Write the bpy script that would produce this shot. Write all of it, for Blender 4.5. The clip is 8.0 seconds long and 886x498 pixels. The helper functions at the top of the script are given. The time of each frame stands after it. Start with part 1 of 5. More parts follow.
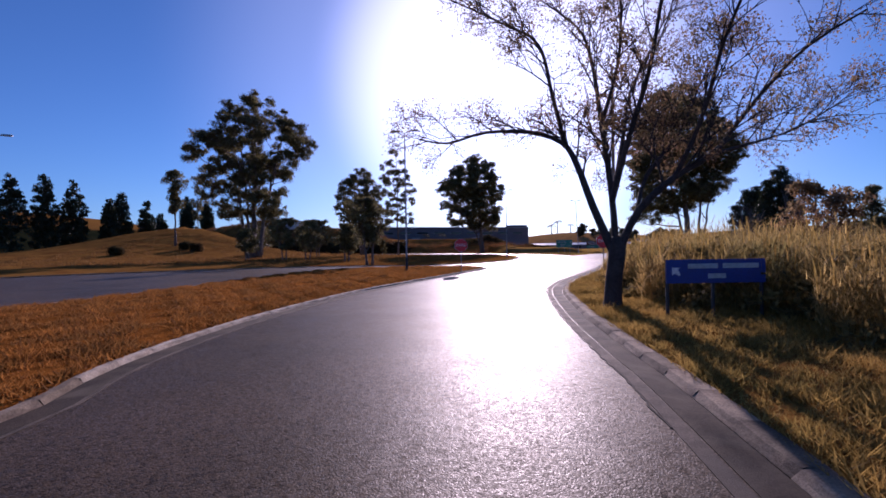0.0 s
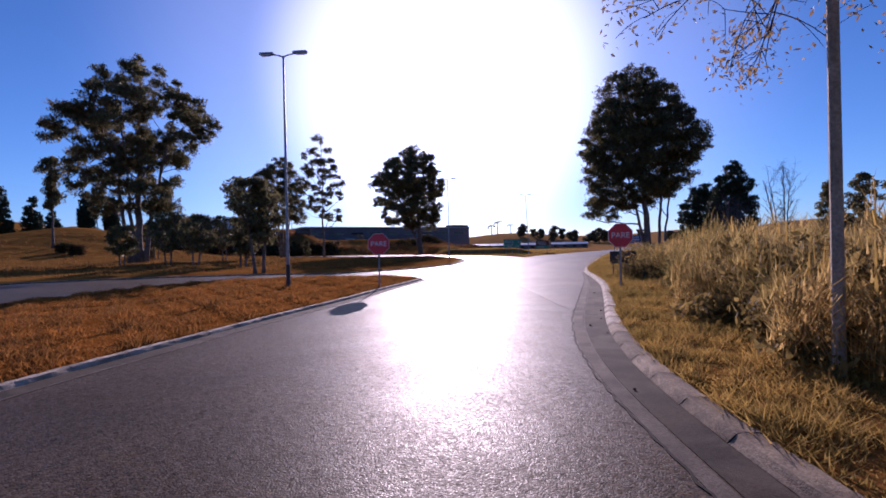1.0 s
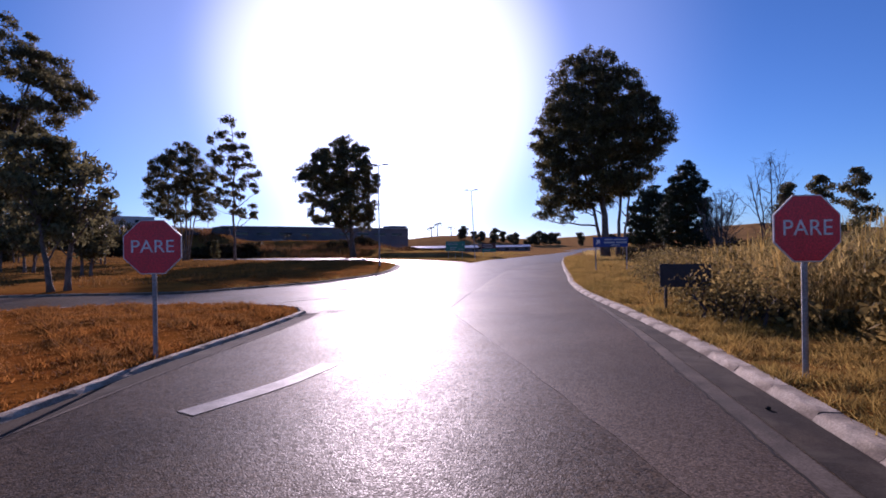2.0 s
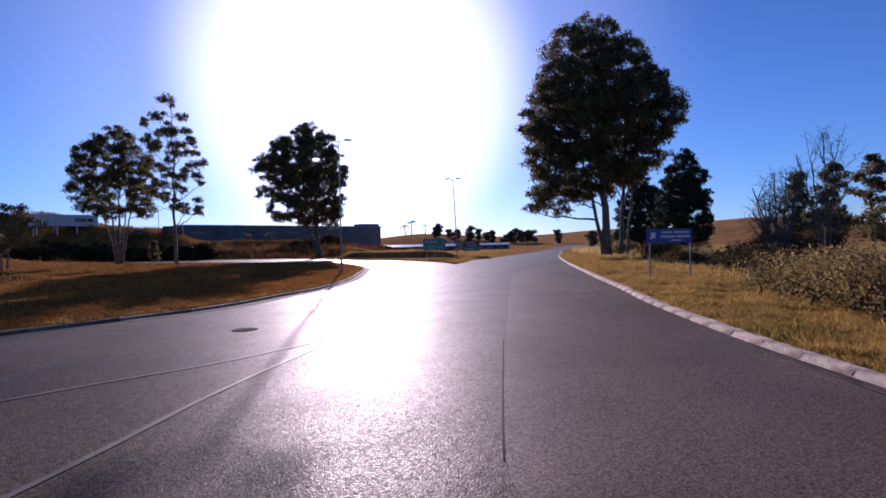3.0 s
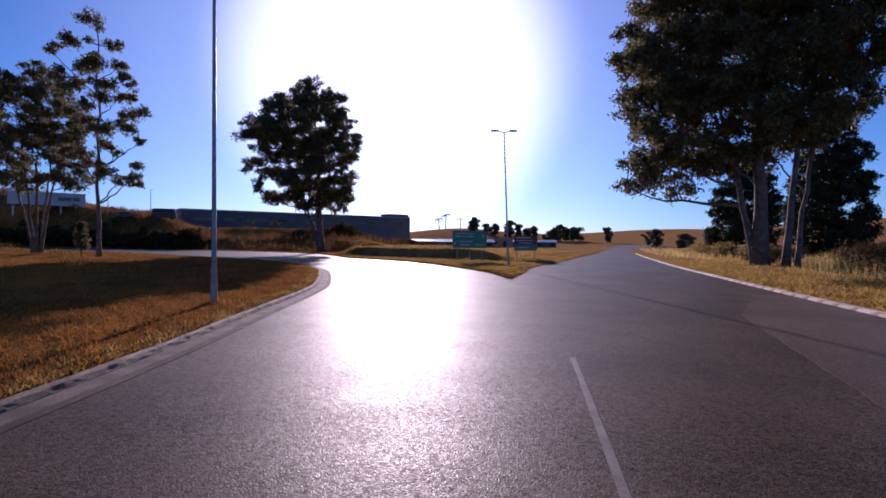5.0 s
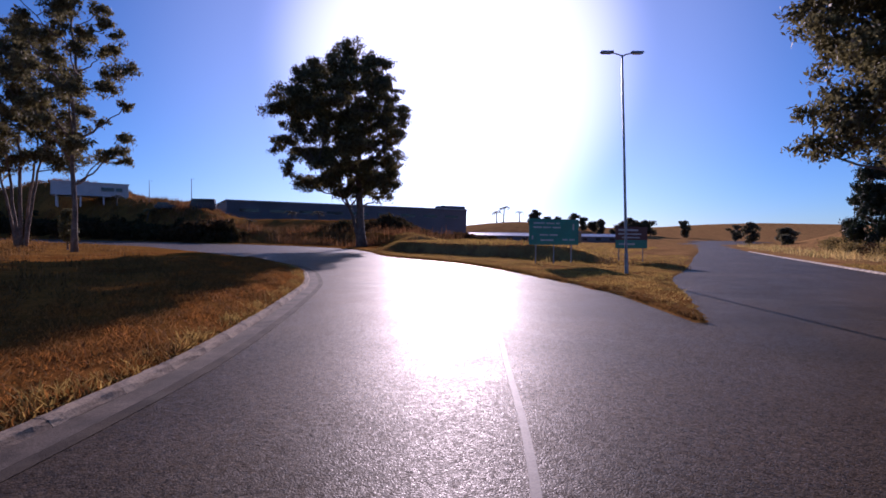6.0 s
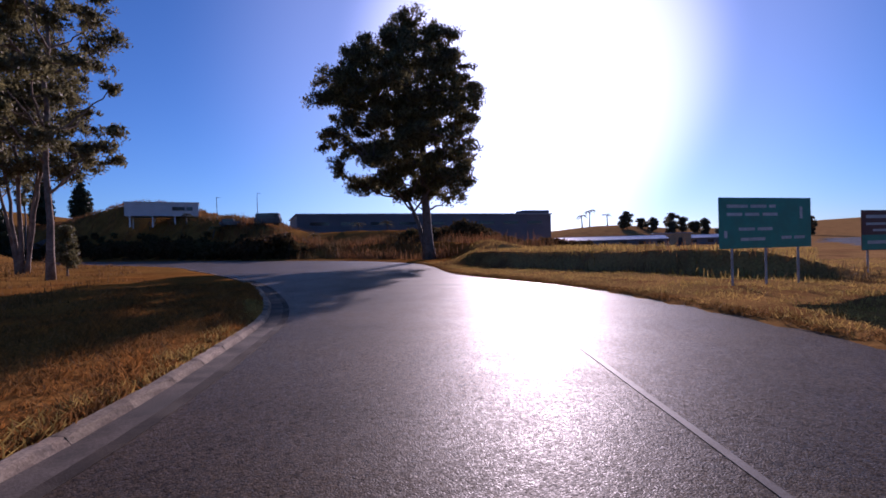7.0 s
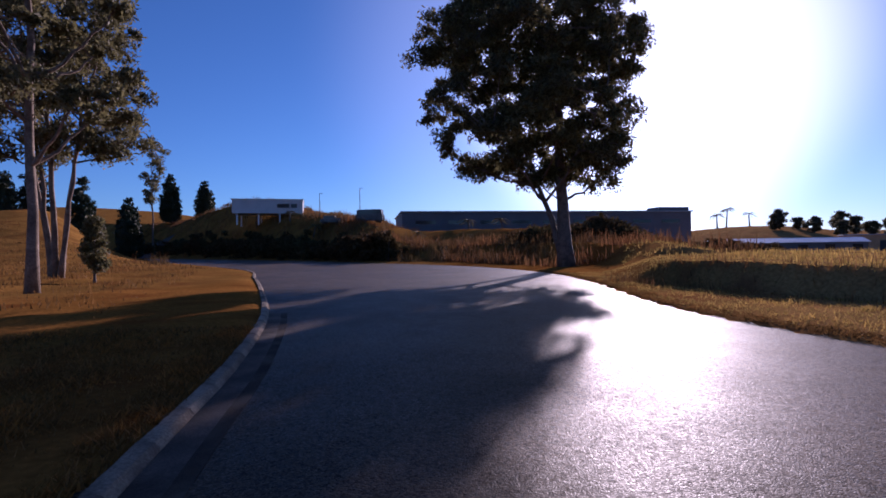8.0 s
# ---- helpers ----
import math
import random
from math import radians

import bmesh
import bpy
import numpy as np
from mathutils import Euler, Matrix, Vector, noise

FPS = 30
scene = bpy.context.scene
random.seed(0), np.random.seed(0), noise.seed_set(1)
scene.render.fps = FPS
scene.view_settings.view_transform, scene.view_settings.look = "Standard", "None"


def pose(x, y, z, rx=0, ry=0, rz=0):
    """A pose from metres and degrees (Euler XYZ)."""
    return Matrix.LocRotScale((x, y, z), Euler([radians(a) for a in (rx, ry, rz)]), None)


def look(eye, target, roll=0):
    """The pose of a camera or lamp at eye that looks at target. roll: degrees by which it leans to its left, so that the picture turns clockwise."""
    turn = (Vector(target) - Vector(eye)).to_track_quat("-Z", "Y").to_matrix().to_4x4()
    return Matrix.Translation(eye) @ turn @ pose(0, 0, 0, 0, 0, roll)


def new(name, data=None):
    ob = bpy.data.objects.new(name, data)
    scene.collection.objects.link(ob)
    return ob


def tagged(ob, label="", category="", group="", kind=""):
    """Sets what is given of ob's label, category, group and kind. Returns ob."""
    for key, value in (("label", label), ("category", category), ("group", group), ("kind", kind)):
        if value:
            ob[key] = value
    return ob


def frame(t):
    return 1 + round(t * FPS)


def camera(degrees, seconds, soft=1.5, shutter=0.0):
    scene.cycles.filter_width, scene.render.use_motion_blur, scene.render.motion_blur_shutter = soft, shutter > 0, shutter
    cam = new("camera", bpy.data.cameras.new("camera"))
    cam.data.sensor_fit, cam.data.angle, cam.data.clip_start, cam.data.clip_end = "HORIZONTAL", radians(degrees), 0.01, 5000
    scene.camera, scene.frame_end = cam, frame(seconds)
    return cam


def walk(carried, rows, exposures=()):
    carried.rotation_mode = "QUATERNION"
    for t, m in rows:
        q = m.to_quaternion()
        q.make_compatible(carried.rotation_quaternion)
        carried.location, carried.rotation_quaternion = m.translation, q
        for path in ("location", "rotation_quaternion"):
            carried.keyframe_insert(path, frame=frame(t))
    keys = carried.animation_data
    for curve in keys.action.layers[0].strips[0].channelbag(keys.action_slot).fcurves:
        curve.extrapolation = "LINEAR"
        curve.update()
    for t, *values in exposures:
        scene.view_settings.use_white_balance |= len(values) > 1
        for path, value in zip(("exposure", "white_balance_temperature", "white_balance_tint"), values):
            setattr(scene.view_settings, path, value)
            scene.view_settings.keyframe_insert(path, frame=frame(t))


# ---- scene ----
cam = camera(82.1, 8.0, soft=1.7)


def eye(x, y, z, yaw, pitch, roll):
    """Camera pose from its place and heading (degrees, yaw to the left)."""
    return Matrix.Translation((x, y, z)) @ Euler((0, 0, radians(yaw))).to_matrix().to_4x4() @ pose(0, 0, 0, 90 + pitch) @ pose(0, 0, 0, 0, 0, roll)


PATH = [
    (0, -0.000, 0.000, 1.716, 7.715, -0.149, -1.006),
    (0.5, -0.511, 7.161, 1.689, 4.730, -0.173, -0.593),
    (1, -0.469, 13.768, 1.653, 0.943, -0.149, -1.259),
    (1.5, 0.023, 20.162, 1.737, -2.848, -0.080, -1.023),
    (3, 0.941, 36.691, 1.795, -8.839, -0.263, -1.395),
    (3.5, 1.764, 42.150, 1.903, -8.900, -0.676, -1.712),
    (4, 2.705, 47.780, 1.823, -8.364, -0.556, -1.573),
    (5.5, 4.660, 68.823, 1.854, -2.012, -1.161, 1.000),
    (6, 4.660, 75.808, 1.799, 1.446, -1.504, 0.690),
    (6.5, 4.294, 82.791, 1.695, 5.448, -0.802, -0.064),
    (7, 3.544, 89.528, 1.640, 10.434, -0.373, -1.436),
    (7.5, 1.147, 96.699, 1.717, 16.317, -0.208, -0.340),
    (8, -1.817, 102.836, 1.775, 22.306, -0.079, -0.747),
]
walk(cam, [(t, eye(*row)) for t, *row in PATH], [(0, 0.3, 5550, 44), (0.5, 0.45, 5550, 44), (1, 0.42, 5550, 44), (4, 0.43, 5550, 44), (6.5, 0.31, 5550, 44), (8, 0.33, 5450, 44)])

# ---- light ----
SUN_EL, SUN_AZ = radians(16.0), radians(-0.4)
world = bpy.data.worlds.new("sky")
scene.world = world
world.use_nodes = True
wn = world.node_tree
bg = wn.nodes["Background"]
sky = wn.nodes.new("ShaderNodeTexSky")
sky.sky_type = "NISHITA"
sky.sun_disc = False
sky.sun_elevation, sky.sun_rotation = SUN_EL, SUN_AZ
sky.altitude, sky.air_density, sky.dust_density, sky.ozone_density = 900, 1.0, 0.35, 6.0
wdeep = wn.nodes.new("ShaderNodeVectorMath")
wdeep.operation = "MULTIPLY"
wdeep.inputs[1].default_value = (0.84, 1.0, 1.0)
wn.links.new(sky.outputs[0], wdeep.inputs[0])
wn.links.new(wdeep.outputs[0], bg.inputs[0])
bg.inputs[1].default_value = 0.072
# glow added to the sky round the low sun: aureole and lens bloom together
wco = wn.nodes.new("ShaderNodeTexCoord")
wdot = wn.nodes.new("ShaderNodeVectorMath")
wdot.operation = "DOT_PRODUCT"
wdot.inputs[1].default_value = (math.sin(SUN_AZ) * math.cos(SUN_EL + 0.03), math.cos(SUN_AZ) * math.cos(SUN_EL + 0.03), math.sin(SUN_EL + 0.03))
wn.links.new(wco.outputs["Generated"], wdot.inputs[0])
glow = None
for far, near_, amount in ((21.5, 6, 0.66), (38, 8, 0.14)):
    wmap = wn.nodes.new("ShaderNodeMapRange")
    wmap.interpolation_type = "SMOOTHERSTEP"
    wmap.inputs[1].default_value, wmap.inputs[2].default_value = math.cos(radians(far)), math.cos(radians(near_))
    wmap.inputs[4].default_value = amount
    wn.links.new(wdot.outputs["Value"], wmap.inputs[0])
    if glow is None:
        glow = wmap.outputs[0]
    else:
        wadd = wn.nodes.new("ShaderNodeMath")
        wn.links.new(glow, wadd.inputs[0])
        wn.links.new(wmap.outputs[0], wadd.inputs[1])
        glow = wadd.outputs[0]
bg2 = wn.nodes.new("ShaderNodeBackground")
bg2.inputs[0].default_value = (1.0, 0.97, 0.93, 1)
wn.links.new(glow, bg2.inputs[1])
wsum = wn.nodes.new("ShaderNodeAddShader")
wn.links.new(bg.outputs[0], wsum.inputs[0])
wn.links.new(bg2.outputs[0], wsum.inputs[1])
wn.links.new(wsum.outputs[0], wn.nodes["World Output"].inputs[0])
sun = new("sun", bpy.data.lights.new("sun", "SUN"))
sun.data.energy, sun.data.angle, sun.data.color = 5.0, radians(0.53), (1.0, 0.86, 0.68)
sun_way = Vector((math.sin(SUN_AZ) * math.cos(SUN_EL), math.cos(SUN_AZ) * math.cos(SUN_EL), math.sin(SUN_EL)))
sun.matrix_world = look(sun_way * 300, (0, 0, 0))


# ---- materials ----
def mat(name, color, rough=0.8, metal=0.0, color2=None, scale=4.0, scale2=60.0, bump=0.0, bump_scale=80.0, island=0.0, objvar=0.0,
        spec=0.5, translucent=0.0, stain=None, stain_scale=0.6, stain_amount=0.5, distort=0.0):
    """A two-scale procedural surface in object coordinates (metres)."""
    m = bpy.data.materials.new(name)
    m.use_nodes = True
    nt = m.node_tree
    n, l = nt.nodes, nt.links
    b = n["Principled BSDF"]
    b.inputs["Roughness"].default_value = rough
    b.inputs["Metallic"].default_value = metal
    b.inputs["Specular IOR Level"].default_value = spec
    co = n.new("ShaderNodeTexCoord")
    c2 = color2 or tuple(c * 0.7 for c in color)

    def noise_tex(s, detail=4.0, dist=0.0):
        t = n.new("ShaderNodeTexNoise")
        t.inputs["Scale"].default_value, t.inputs["Detail"].default_value = s, detail
        t.inputs["Distortion"].default_value = dist
        l.new(co.outputs["Object"], t.inputs["Vector"])
        return t

    def ramp(src, lo, hi):
        r = n.new("ShaderNodeMapRange")
        r.inputs[1].default_value, r.inputs[2].default_value = lo, hi
        l.new(src, r.inputs[0])
        return r.outputs[0]

    def mix(fac, a, bb, mode="MIX"):
        x = n.new("ShaderNodeMix")
        x.data_type, x.blend_type = "RGBA", mode
        if isinstance(fac, float):
            x.inputs[0].default_value = fac
        else:
            l.new(fac, x.inputs[0])
        for k, v in ((6, a), (7, bb)):
            if isinstance(v, tuple):
                x.inputs[k].default_value = (*v, 1)
            else:
                l.new(v, x.inputs[k])
        return x.outputs[2]

    big = noise_tex(scale, 5.0, distort)
    fine = noise_tex(scale2, 3.0)
    col = mix(ramp(big.outputs[0], 0.35, 0.65), tuple(color), tuple(c2))
    grain = n.new("ShaderNodeMapRange")
    grain.inputs[1].default_value, grain.inputs[2].default_value, grain.inputs[3].default_value, grain.inputs[4].default_value = 0.3, 0.7, 0.72, 1.28
    l.new(fine.outputs[0], grain.inputs[0])
    sc = n.new("ShaderNodeVectorMath")
    sc.operation = "SCALE"
    l.new(col, sc.inputs[0])
    l.new(grain.outputs[0], sc.inputs["Scale"])
    col = sc.outputs[0]
    if stain:
        st = noise_tex(stain_scale, 6.0, 0.6)
        k = n.new("ShaderNodeMath")
        k.operation = "MULTIPLY"
        l.new(ramp(st.outputs[0], 0.5, 0.68), k.inputs[0])
        k.inputs[1].default_value = stain_amount
        col = mix(k.outputs[0], col, tuple(stain))
    for amount, node, sock in ((island, "ShaderNodeNewGeometry", "Random Per Island"), (objvar, "ShaderNodeObjectInfo", "Random")):
        if amount:
            g = n.new(node)
            r = n.new("ShaderNodeMapRange")
            r.inputs[3].default_value, r.inputs[4].default_value = 1 - amount, 1 + amount
            l.new(g.outputs[sock], r.inputs[0])
            s2 = n.new("ShaderNodeVectorMath")
            s2.operation = "SCALE"
            l.new(col, s2.inputs[0])
            l.new(r.outputs[0], s2.inputs["Scale"])
            col = s2.outputs[0]
    l.new(col, b.inputs["Base Color"])
    if bump:
        bt = noise_tex(bump_scale, 3.0)
        bp = n.new("ShaderNodeBump")
        bp.inputs["Strength"].default_value, bp.inputs["Distance"].default_value = bump, 0.02
        l.new(bt.outputs[0], bp.inputs["Height"])
        l.new(bp.outputs[0], b.inputs["Normal"])
    if translucent:
        tr = n.new("ShaderNodeBsdfTranslucent")
        l.new(col, tr.inputs[0])
        ms = n.new("ShaderNodeMixShader")
        ms.inputs[0].default_value = translucent
        l.new(b.outputs[0], ms.inputs[1])
        l.new(tr.outputs[0], ms.inputs[2])
        l.new(ms.outputs[0], n["Material Output"].inputs[0])
    return m


def asphalt(name, main, worn, patches, chip, coarse_chip):
    """Chip-seal asphalt: stone chips, worn patches and polished streaks."""
    m = mat(name, main, rough=0.42, spec=0.13, color2=worn, scale=0.3, scale2=35, stain=patches, stain_scale=0.18, stain_amount=0.6)
    n, l = m.node_tree.nodes, m.node_tree.links
    b = n["Principled BSDF"]
    co = next(q for q in n if q.type == "TEX_COORD")
    chips = n.new("ShaderNodeTexVoronoi")
    chips.inputs["Scale"].default_value = chip
    l.new(co.outputs["Object"], chips.inputs["Vector"])
    grey = n.new("ShaderNodeSeparateColor")
    l.new(chips.outputs["Color"], grey.inputs[0])
    tone = n.new("ShaderNodeMapRange")
    tone.inputs[3].default_value, tone.inputs[4].default_value = 0.45, 1.75
    l.new(grey.outputs[0], tone.inputs[0])
    sc = n.new("ShaderNodeVectorMath")
    sc.operation = "SCALE"
    l.new(b.inputs["Base Color"].links[0].from_socket, sc.inputs[0])
    l.new(tone.outputs[0], sc.inputs["Scale"])
    l.new(sc.outputs[0], b.inputs["Base Color"])
    wide = n.new("ShaderNodeTexNoise")
    wide.inputs["Scale"].default_value, wide.inputs["Detail"].default_value = 0.9, 6
    l.new(co.outputs["Object"], wide.inputs["Vector"])
    both = n.new("ShaderNodeMath")
    both.operation = "MULTIPLY_ADD"
    both.inputs[1].default_value = 0.22
    l.new(grey.outputs[1], both.inputs[0])
    gl = n.new("ShaderNodeMapRange")
    gl.inputs[1].default_value, gl.inputs[2].default_value, gl.inputs[3].default_value, gl.inputs[4].default_value = 0.3, 0.7, 0.4, 0.48
    l.new(wide.outputs[0], gl.inputs[0])
    l.new(gl.outputs[0], both.inputs[2])
    l.new(both.outputs[0], b.inputs["Roughness"])
    # coarse chips: some of them dark and dull, some polished
    coarse = n.new("ShaderNodeTexVoronoi")
    coarse.inputs["Scale"].default_value = coarse_chip
    l.new(co.outputs["Object"], coarse.inputs["Vector"])
    pick = n.new("ShaderNodeSeparateColor")
    l.new(coarse.outputs["Color"], pick.inputs[0])
    dull = n.new("ShaderNodeMapRange")
    dull.inputs[1].default_value, dull.inputs[2].default_value, dull.inputs[3].default_value, dull.inputs[4].default_value = 0.72, 0.95, 1.0, 0.55
    l.new(pick.outputs[0], dull.inputs[0])
    sc2 = n.new("ShaderNodeVectorMath")
    sc2.operation = "SCALE"
    l.new(sc.outputs[0], sc2.inputs[0])
    l.new(dull.outputs[0], sc2.inputs["Scale"])
    l.new(sc2.outputs[0], b.inputs["Base Color"])
    spk = n.new("ShaderNodeMapRange")
    spk.inputs[3].default_value, spk.inputs[4].default_value = 0.024, 0.095
    l.new(pick.outputs[1], spk.inputs[0])
    l.new(spk.outputs[0], b.inputs["Specular IOR Level"])
    bp = n.new("ShaderNodeBump")
    bp.inputs["Strength"].default_value, bp.inputs["Distance"].default_value = 0.5, 0.006
    l.new(chips.outputs["Distance"], bp.inputs["Height"])
    bp.invert = True
    fine = n.new("ShaderNodeTexNoise")
    fine.inputs["Scale"].default_value, fine.inputs["Detail"].default_value = 14, 5
    l.new(co.outputs["Object"], fine.inputs["Vector"])
    bp2 = n.new("ShaderNodeBump")
    bp2.inputs["Strength"].default_value, bp2.inputs["Distance"].default_value = 0.2, 0.012
    l.new(fine.outputs[0], bp2.inputs["Height"])
    l.new(bp2.outputs[0], bp.inputs["Normal"])
    l.new(bp.outputs[0], b.inputs["Normal"])
    return m


M_ASPHALT = asphalt("asphalt", (0.08, 0.055, 0.034), (0.046, 0.033, 0.021), (0.093, 0.069, 0.045), 62, 26)
M_ASPHALT_FINE = asphalt("fine_asphalt", (0.128, 0.093, 0.064), (0.088, 0.064, 0.044), (0.06, 0.045, 0.032), 90, 44)
M_GUTTER = mat("gutter_concrete", (0.0605, 0.0445, 0.0311), rough=0.9, spec=0.1, color2=(0.0269, 0.021, 0.0168), scale=1.5, scale2=50, bump=0.3, stain=(0.101, 0.084, 0.063), stain_scale=1.2, stain_amount=0.7)
M_KERB = mat("kerb_concrete", (0.504, 0.42, 0.319), rough=0.9, spec=0.2, color2=(0.227, 0.176, 0.126), scale=2.5, scale2=45, bump=0.4, objvar=0.18, stain=(0.118, 0.084, 0.0588), stain_scale=1.6, stain_amount=0.7)
M_CRACK = mat("open_crack", (0.018, 0.016, 0.015), rough=1.0, spec=0.0, scale=3, scale2=60)
M_EDGE = mat("sandy_gutter_edge", (0.134, 0.105, 0.0798), rough=0.9, spec=0.15, color2=(0.0504, 0.0395, 0.0311), scale=1.6, scale2=45, bump=0.3, stain=(0.0588, 0.0504, 0.042), stain_scale=0.8, stain_amount=0.7)
M_KERB_WORN = mat("stained_kerb_concrete", (0.286, 0.223, 0.155), rough=0.9, spec=0.1, color2=(0.126, 0.0924, 0.0672), scale=1.8, scale2=40, bump=0.5, objvar=0.35, stain=(0.0504, 0.042, 0.0336), stain_scale=1.1, stain_amount=0.8)
M_IRON = mat("manhole_iron", (0.03, 0.028, 0.028), rough=0.95, spec=0.03, scale=6, scale2=60, bump=0.3)
M_PAINT_FADED = mat("faded_road_paint", (0.109, 0.0941, 0.0773), rough=0.6, spec=0.2, color2=(0.0588, 0.047, 0.0378), scale=2.0, scale2=50)
M_SEAM = mat("gutter_seam", (0.035, 0.03, 0.027), rough=0.9, spec=0.1, scale=1.5, scale2=40)
M_PAINT = mat("road_paint", (0.252, 0.235, 0.21), rough=0.6, color2=(0.0672, 0.0588, 0.0521), scale=2.2, scale2=50, bump=0.2)
M_GROUND = mat("dry_grass_ground", (0.252, 0.16, 0.0521), rough=0.95, color2=(0.168, 0.113, 0.0378), scale=0.25, scale2=9, bump=1.0, bump_scale=9, stain=(0.126, 0.0588, 0.0252), stain_scale=0.35, stain_amount=0.7, spec=0.0)
gn = M_GROUND.node_tree
gco = next(q for q in gn.nodes if q.type == "TEX_COORD")
gsep = gn.nodes.new("ShaderNodeSeparateXYZ")
gn.links.new(gco.outputs["Object"], gsep.inputs[0])
gsp = gn.nodes.new("ShaderNodeMapRange")
gsp.inputs[1].default_value, gsp.inputs[2].default_value = 7.0, 13.0
gabs = gn.nodes.new("ShaderNodeMath")
gabs.operation = "ADD"
gabs.inputs[1].default_value = 11.0
gn.links.new(gsep.outputs[0], gabs.inputs[0])
gab2 = gn.nodes.new("ShaderNodeMath")
gab2.operation = "ABSOLUTE"
gn.links.new(gabs.outputs[0], gab2.inputs[0])
gn.links.new(gab2.outputs[0], gsp.inputs[0])
gmix = gn.nodes.new("ShaderNodeMix")
gmix.data_type, gmix.blend_type = "RGBA", "MULTIPLY"
gmix.inputs[0].default_value = 1.0
gtone = gn.nodes.new("ShaderNodeMix")
gtone.data_type = "RGBA"
gtone.inputs[6].default_value, gtone.inputs[7].default_value = (1.05, 0.58, 0.32, 1), (1.05, 0.8, 0.6, 1)
gfar = gn.nodes.new("ShaderNodeMapRange")
gfar.inputs[1].default_value, gfar.inputs[2].default_value, gfar.inputs[4].default_value = 43.0, 52.0, 0.6
gn.links.new(gsep.outputs[1], gfar.inputs[0])
gmax = gn.nodes.new("ShaderNodeMath")
gmax.operation = "MAXIMUM"
gn.links.new(gsp.outputs[0], gmax.inputs[0])
gn.links.new(gfar.outputs[0], gmax.inputs[1])
gn.links.new(gmax.outputs[0], gtone.inputs[0])
# paler tone from the fork eastward: distance haze put into the ground colour
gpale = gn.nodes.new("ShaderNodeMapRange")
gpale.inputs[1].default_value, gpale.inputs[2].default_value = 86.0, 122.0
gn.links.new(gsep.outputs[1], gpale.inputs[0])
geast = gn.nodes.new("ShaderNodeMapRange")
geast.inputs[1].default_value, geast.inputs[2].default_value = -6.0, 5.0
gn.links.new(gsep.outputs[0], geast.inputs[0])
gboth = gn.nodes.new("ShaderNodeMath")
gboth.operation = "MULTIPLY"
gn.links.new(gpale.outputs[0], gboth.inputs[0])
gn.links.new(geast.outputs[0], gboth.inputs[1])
ghaze = gn.nodes.new("ShaderNodeMix")
ghaze.data_type = "RGBA"
ghaze.inputs[7].default_value = (1.5, 1.32, 1.5, 1)
gn.links.new(gboth.outputs[0], ghaze.inputs[0])
gn.links.new(gtone.outputs[2], ghaze.inputs[6])
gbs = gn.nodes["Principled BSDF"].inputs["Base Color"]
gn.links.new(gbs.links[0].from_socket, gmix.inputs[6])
gn.links.new(ghaze.outputs[2], gmix.inputs[7])
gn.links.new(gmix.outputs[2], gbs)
M_GRASS_RED = mat("russet_grass", (0.311, 0.126, 0.0269), rough=0.8, color2=(0.21, 0.101, 0.0294), scale=0.8, scale2=6, island=0.4, translucent=0.45, spec=0.05)
M_GRASS_GOLD = mat("straw_grass", (0.42, 0.265, 0.0714), rough=0.8, color2=(0.269, 0.189, 0.0521), scale=0.5, scale2=6, island=0.4, translucent=0.45, spec=0.05)
M_REED = mat("dry_reed", (0.46, 0.313, 0.11), rough=0.75, color2=(0.221, 0.184, 0.0644), scale=0.4, scale2=6, island=0.5, translucent=0.6, spec=0.25)
M_UNDER = mat("weed_leaf", (0.294, 0.202, 0.0644), rough=0.8, color2=(0.138, 0.11, 0.0414), scale=0.7, scale2=8, island=0.5, translucent=0.45, spec=0.15)
# far trees: distance haze mixed into a pale leaf colour
M_LEAF_HAZE = mat("hazed_far_leaf", (0.13, 0.115, 0.07), rough=0.7, color2=(0.1, 0.1, 0.06), scale=0.2, scale2=4, island=0.4, translucent=0.5, spec=0.1)
M_LEAF = mat("gum_leaf", (0.165, 0.145, 0.06), rough=0.6, color2=(0.11, 0.1, 0.05), scale=0.25, scale2=8, island=0.5, translucent=0.45, spec=0.2)
M_LEAF_BROWN = mat("autumn_leaf", (0.27, 0.16, 0.085), rough=0.6, color2=(0.17, 0.14, 0.065), scale=0.5, scale2=8, island=0.45, translucent=0.6, spec=0.3)
M_LEAF_DARK = mat("cypress_leaf", (0.04, 0.055, 0.026), rough=0.6, color2=(0.028, 0.04, 0.02), scale=0.5, scale2=8, island=0.35, translucent=0.15, spec=0.3)
M_BANK = mat("russet_bank_grass", (0.26, 0.115, 0.045), rough=0.85, color2=(0.13, 0.085, 0.035), scale=0.12, scale2=5, island=0.4, translucent=0.3, spec=0.1)
M_HEDGE = mat("hedge_leaf", (0.06, 0.056, 0.025), rough=0.9, color2=(0.09, 0.054, 0.026), scale=0.08, scale2=5, island=0.45, translucent=0.25, spec=0.03)
M_BARK = mat("gum_bark", (0.17, 0.13, 0.1), rough=0.85, color2=(0.08, 0.06, 0.05), scale=2.0, scale2=14, bump=0.6, bump_scale=18, distort=1.0)
M_BARK_PALE = mat("pale_gum_bark", (0.25, 0.185, 0.135), rough=0.85, spec=0.2, color2=(0.11, 0.08, 0.06), scale=1.2, scale2=12, bump=0.4, bump_scale=16, distort=1.0)
M_BARK_DARK = mat("dark_bark", (0.065, 0.048, 0.04), rough=0.9, color2=(0.035, 0.027, 0.024), scale=2.5, scale2=20, bump=0.9, bump_scale=22, distort=1.0)
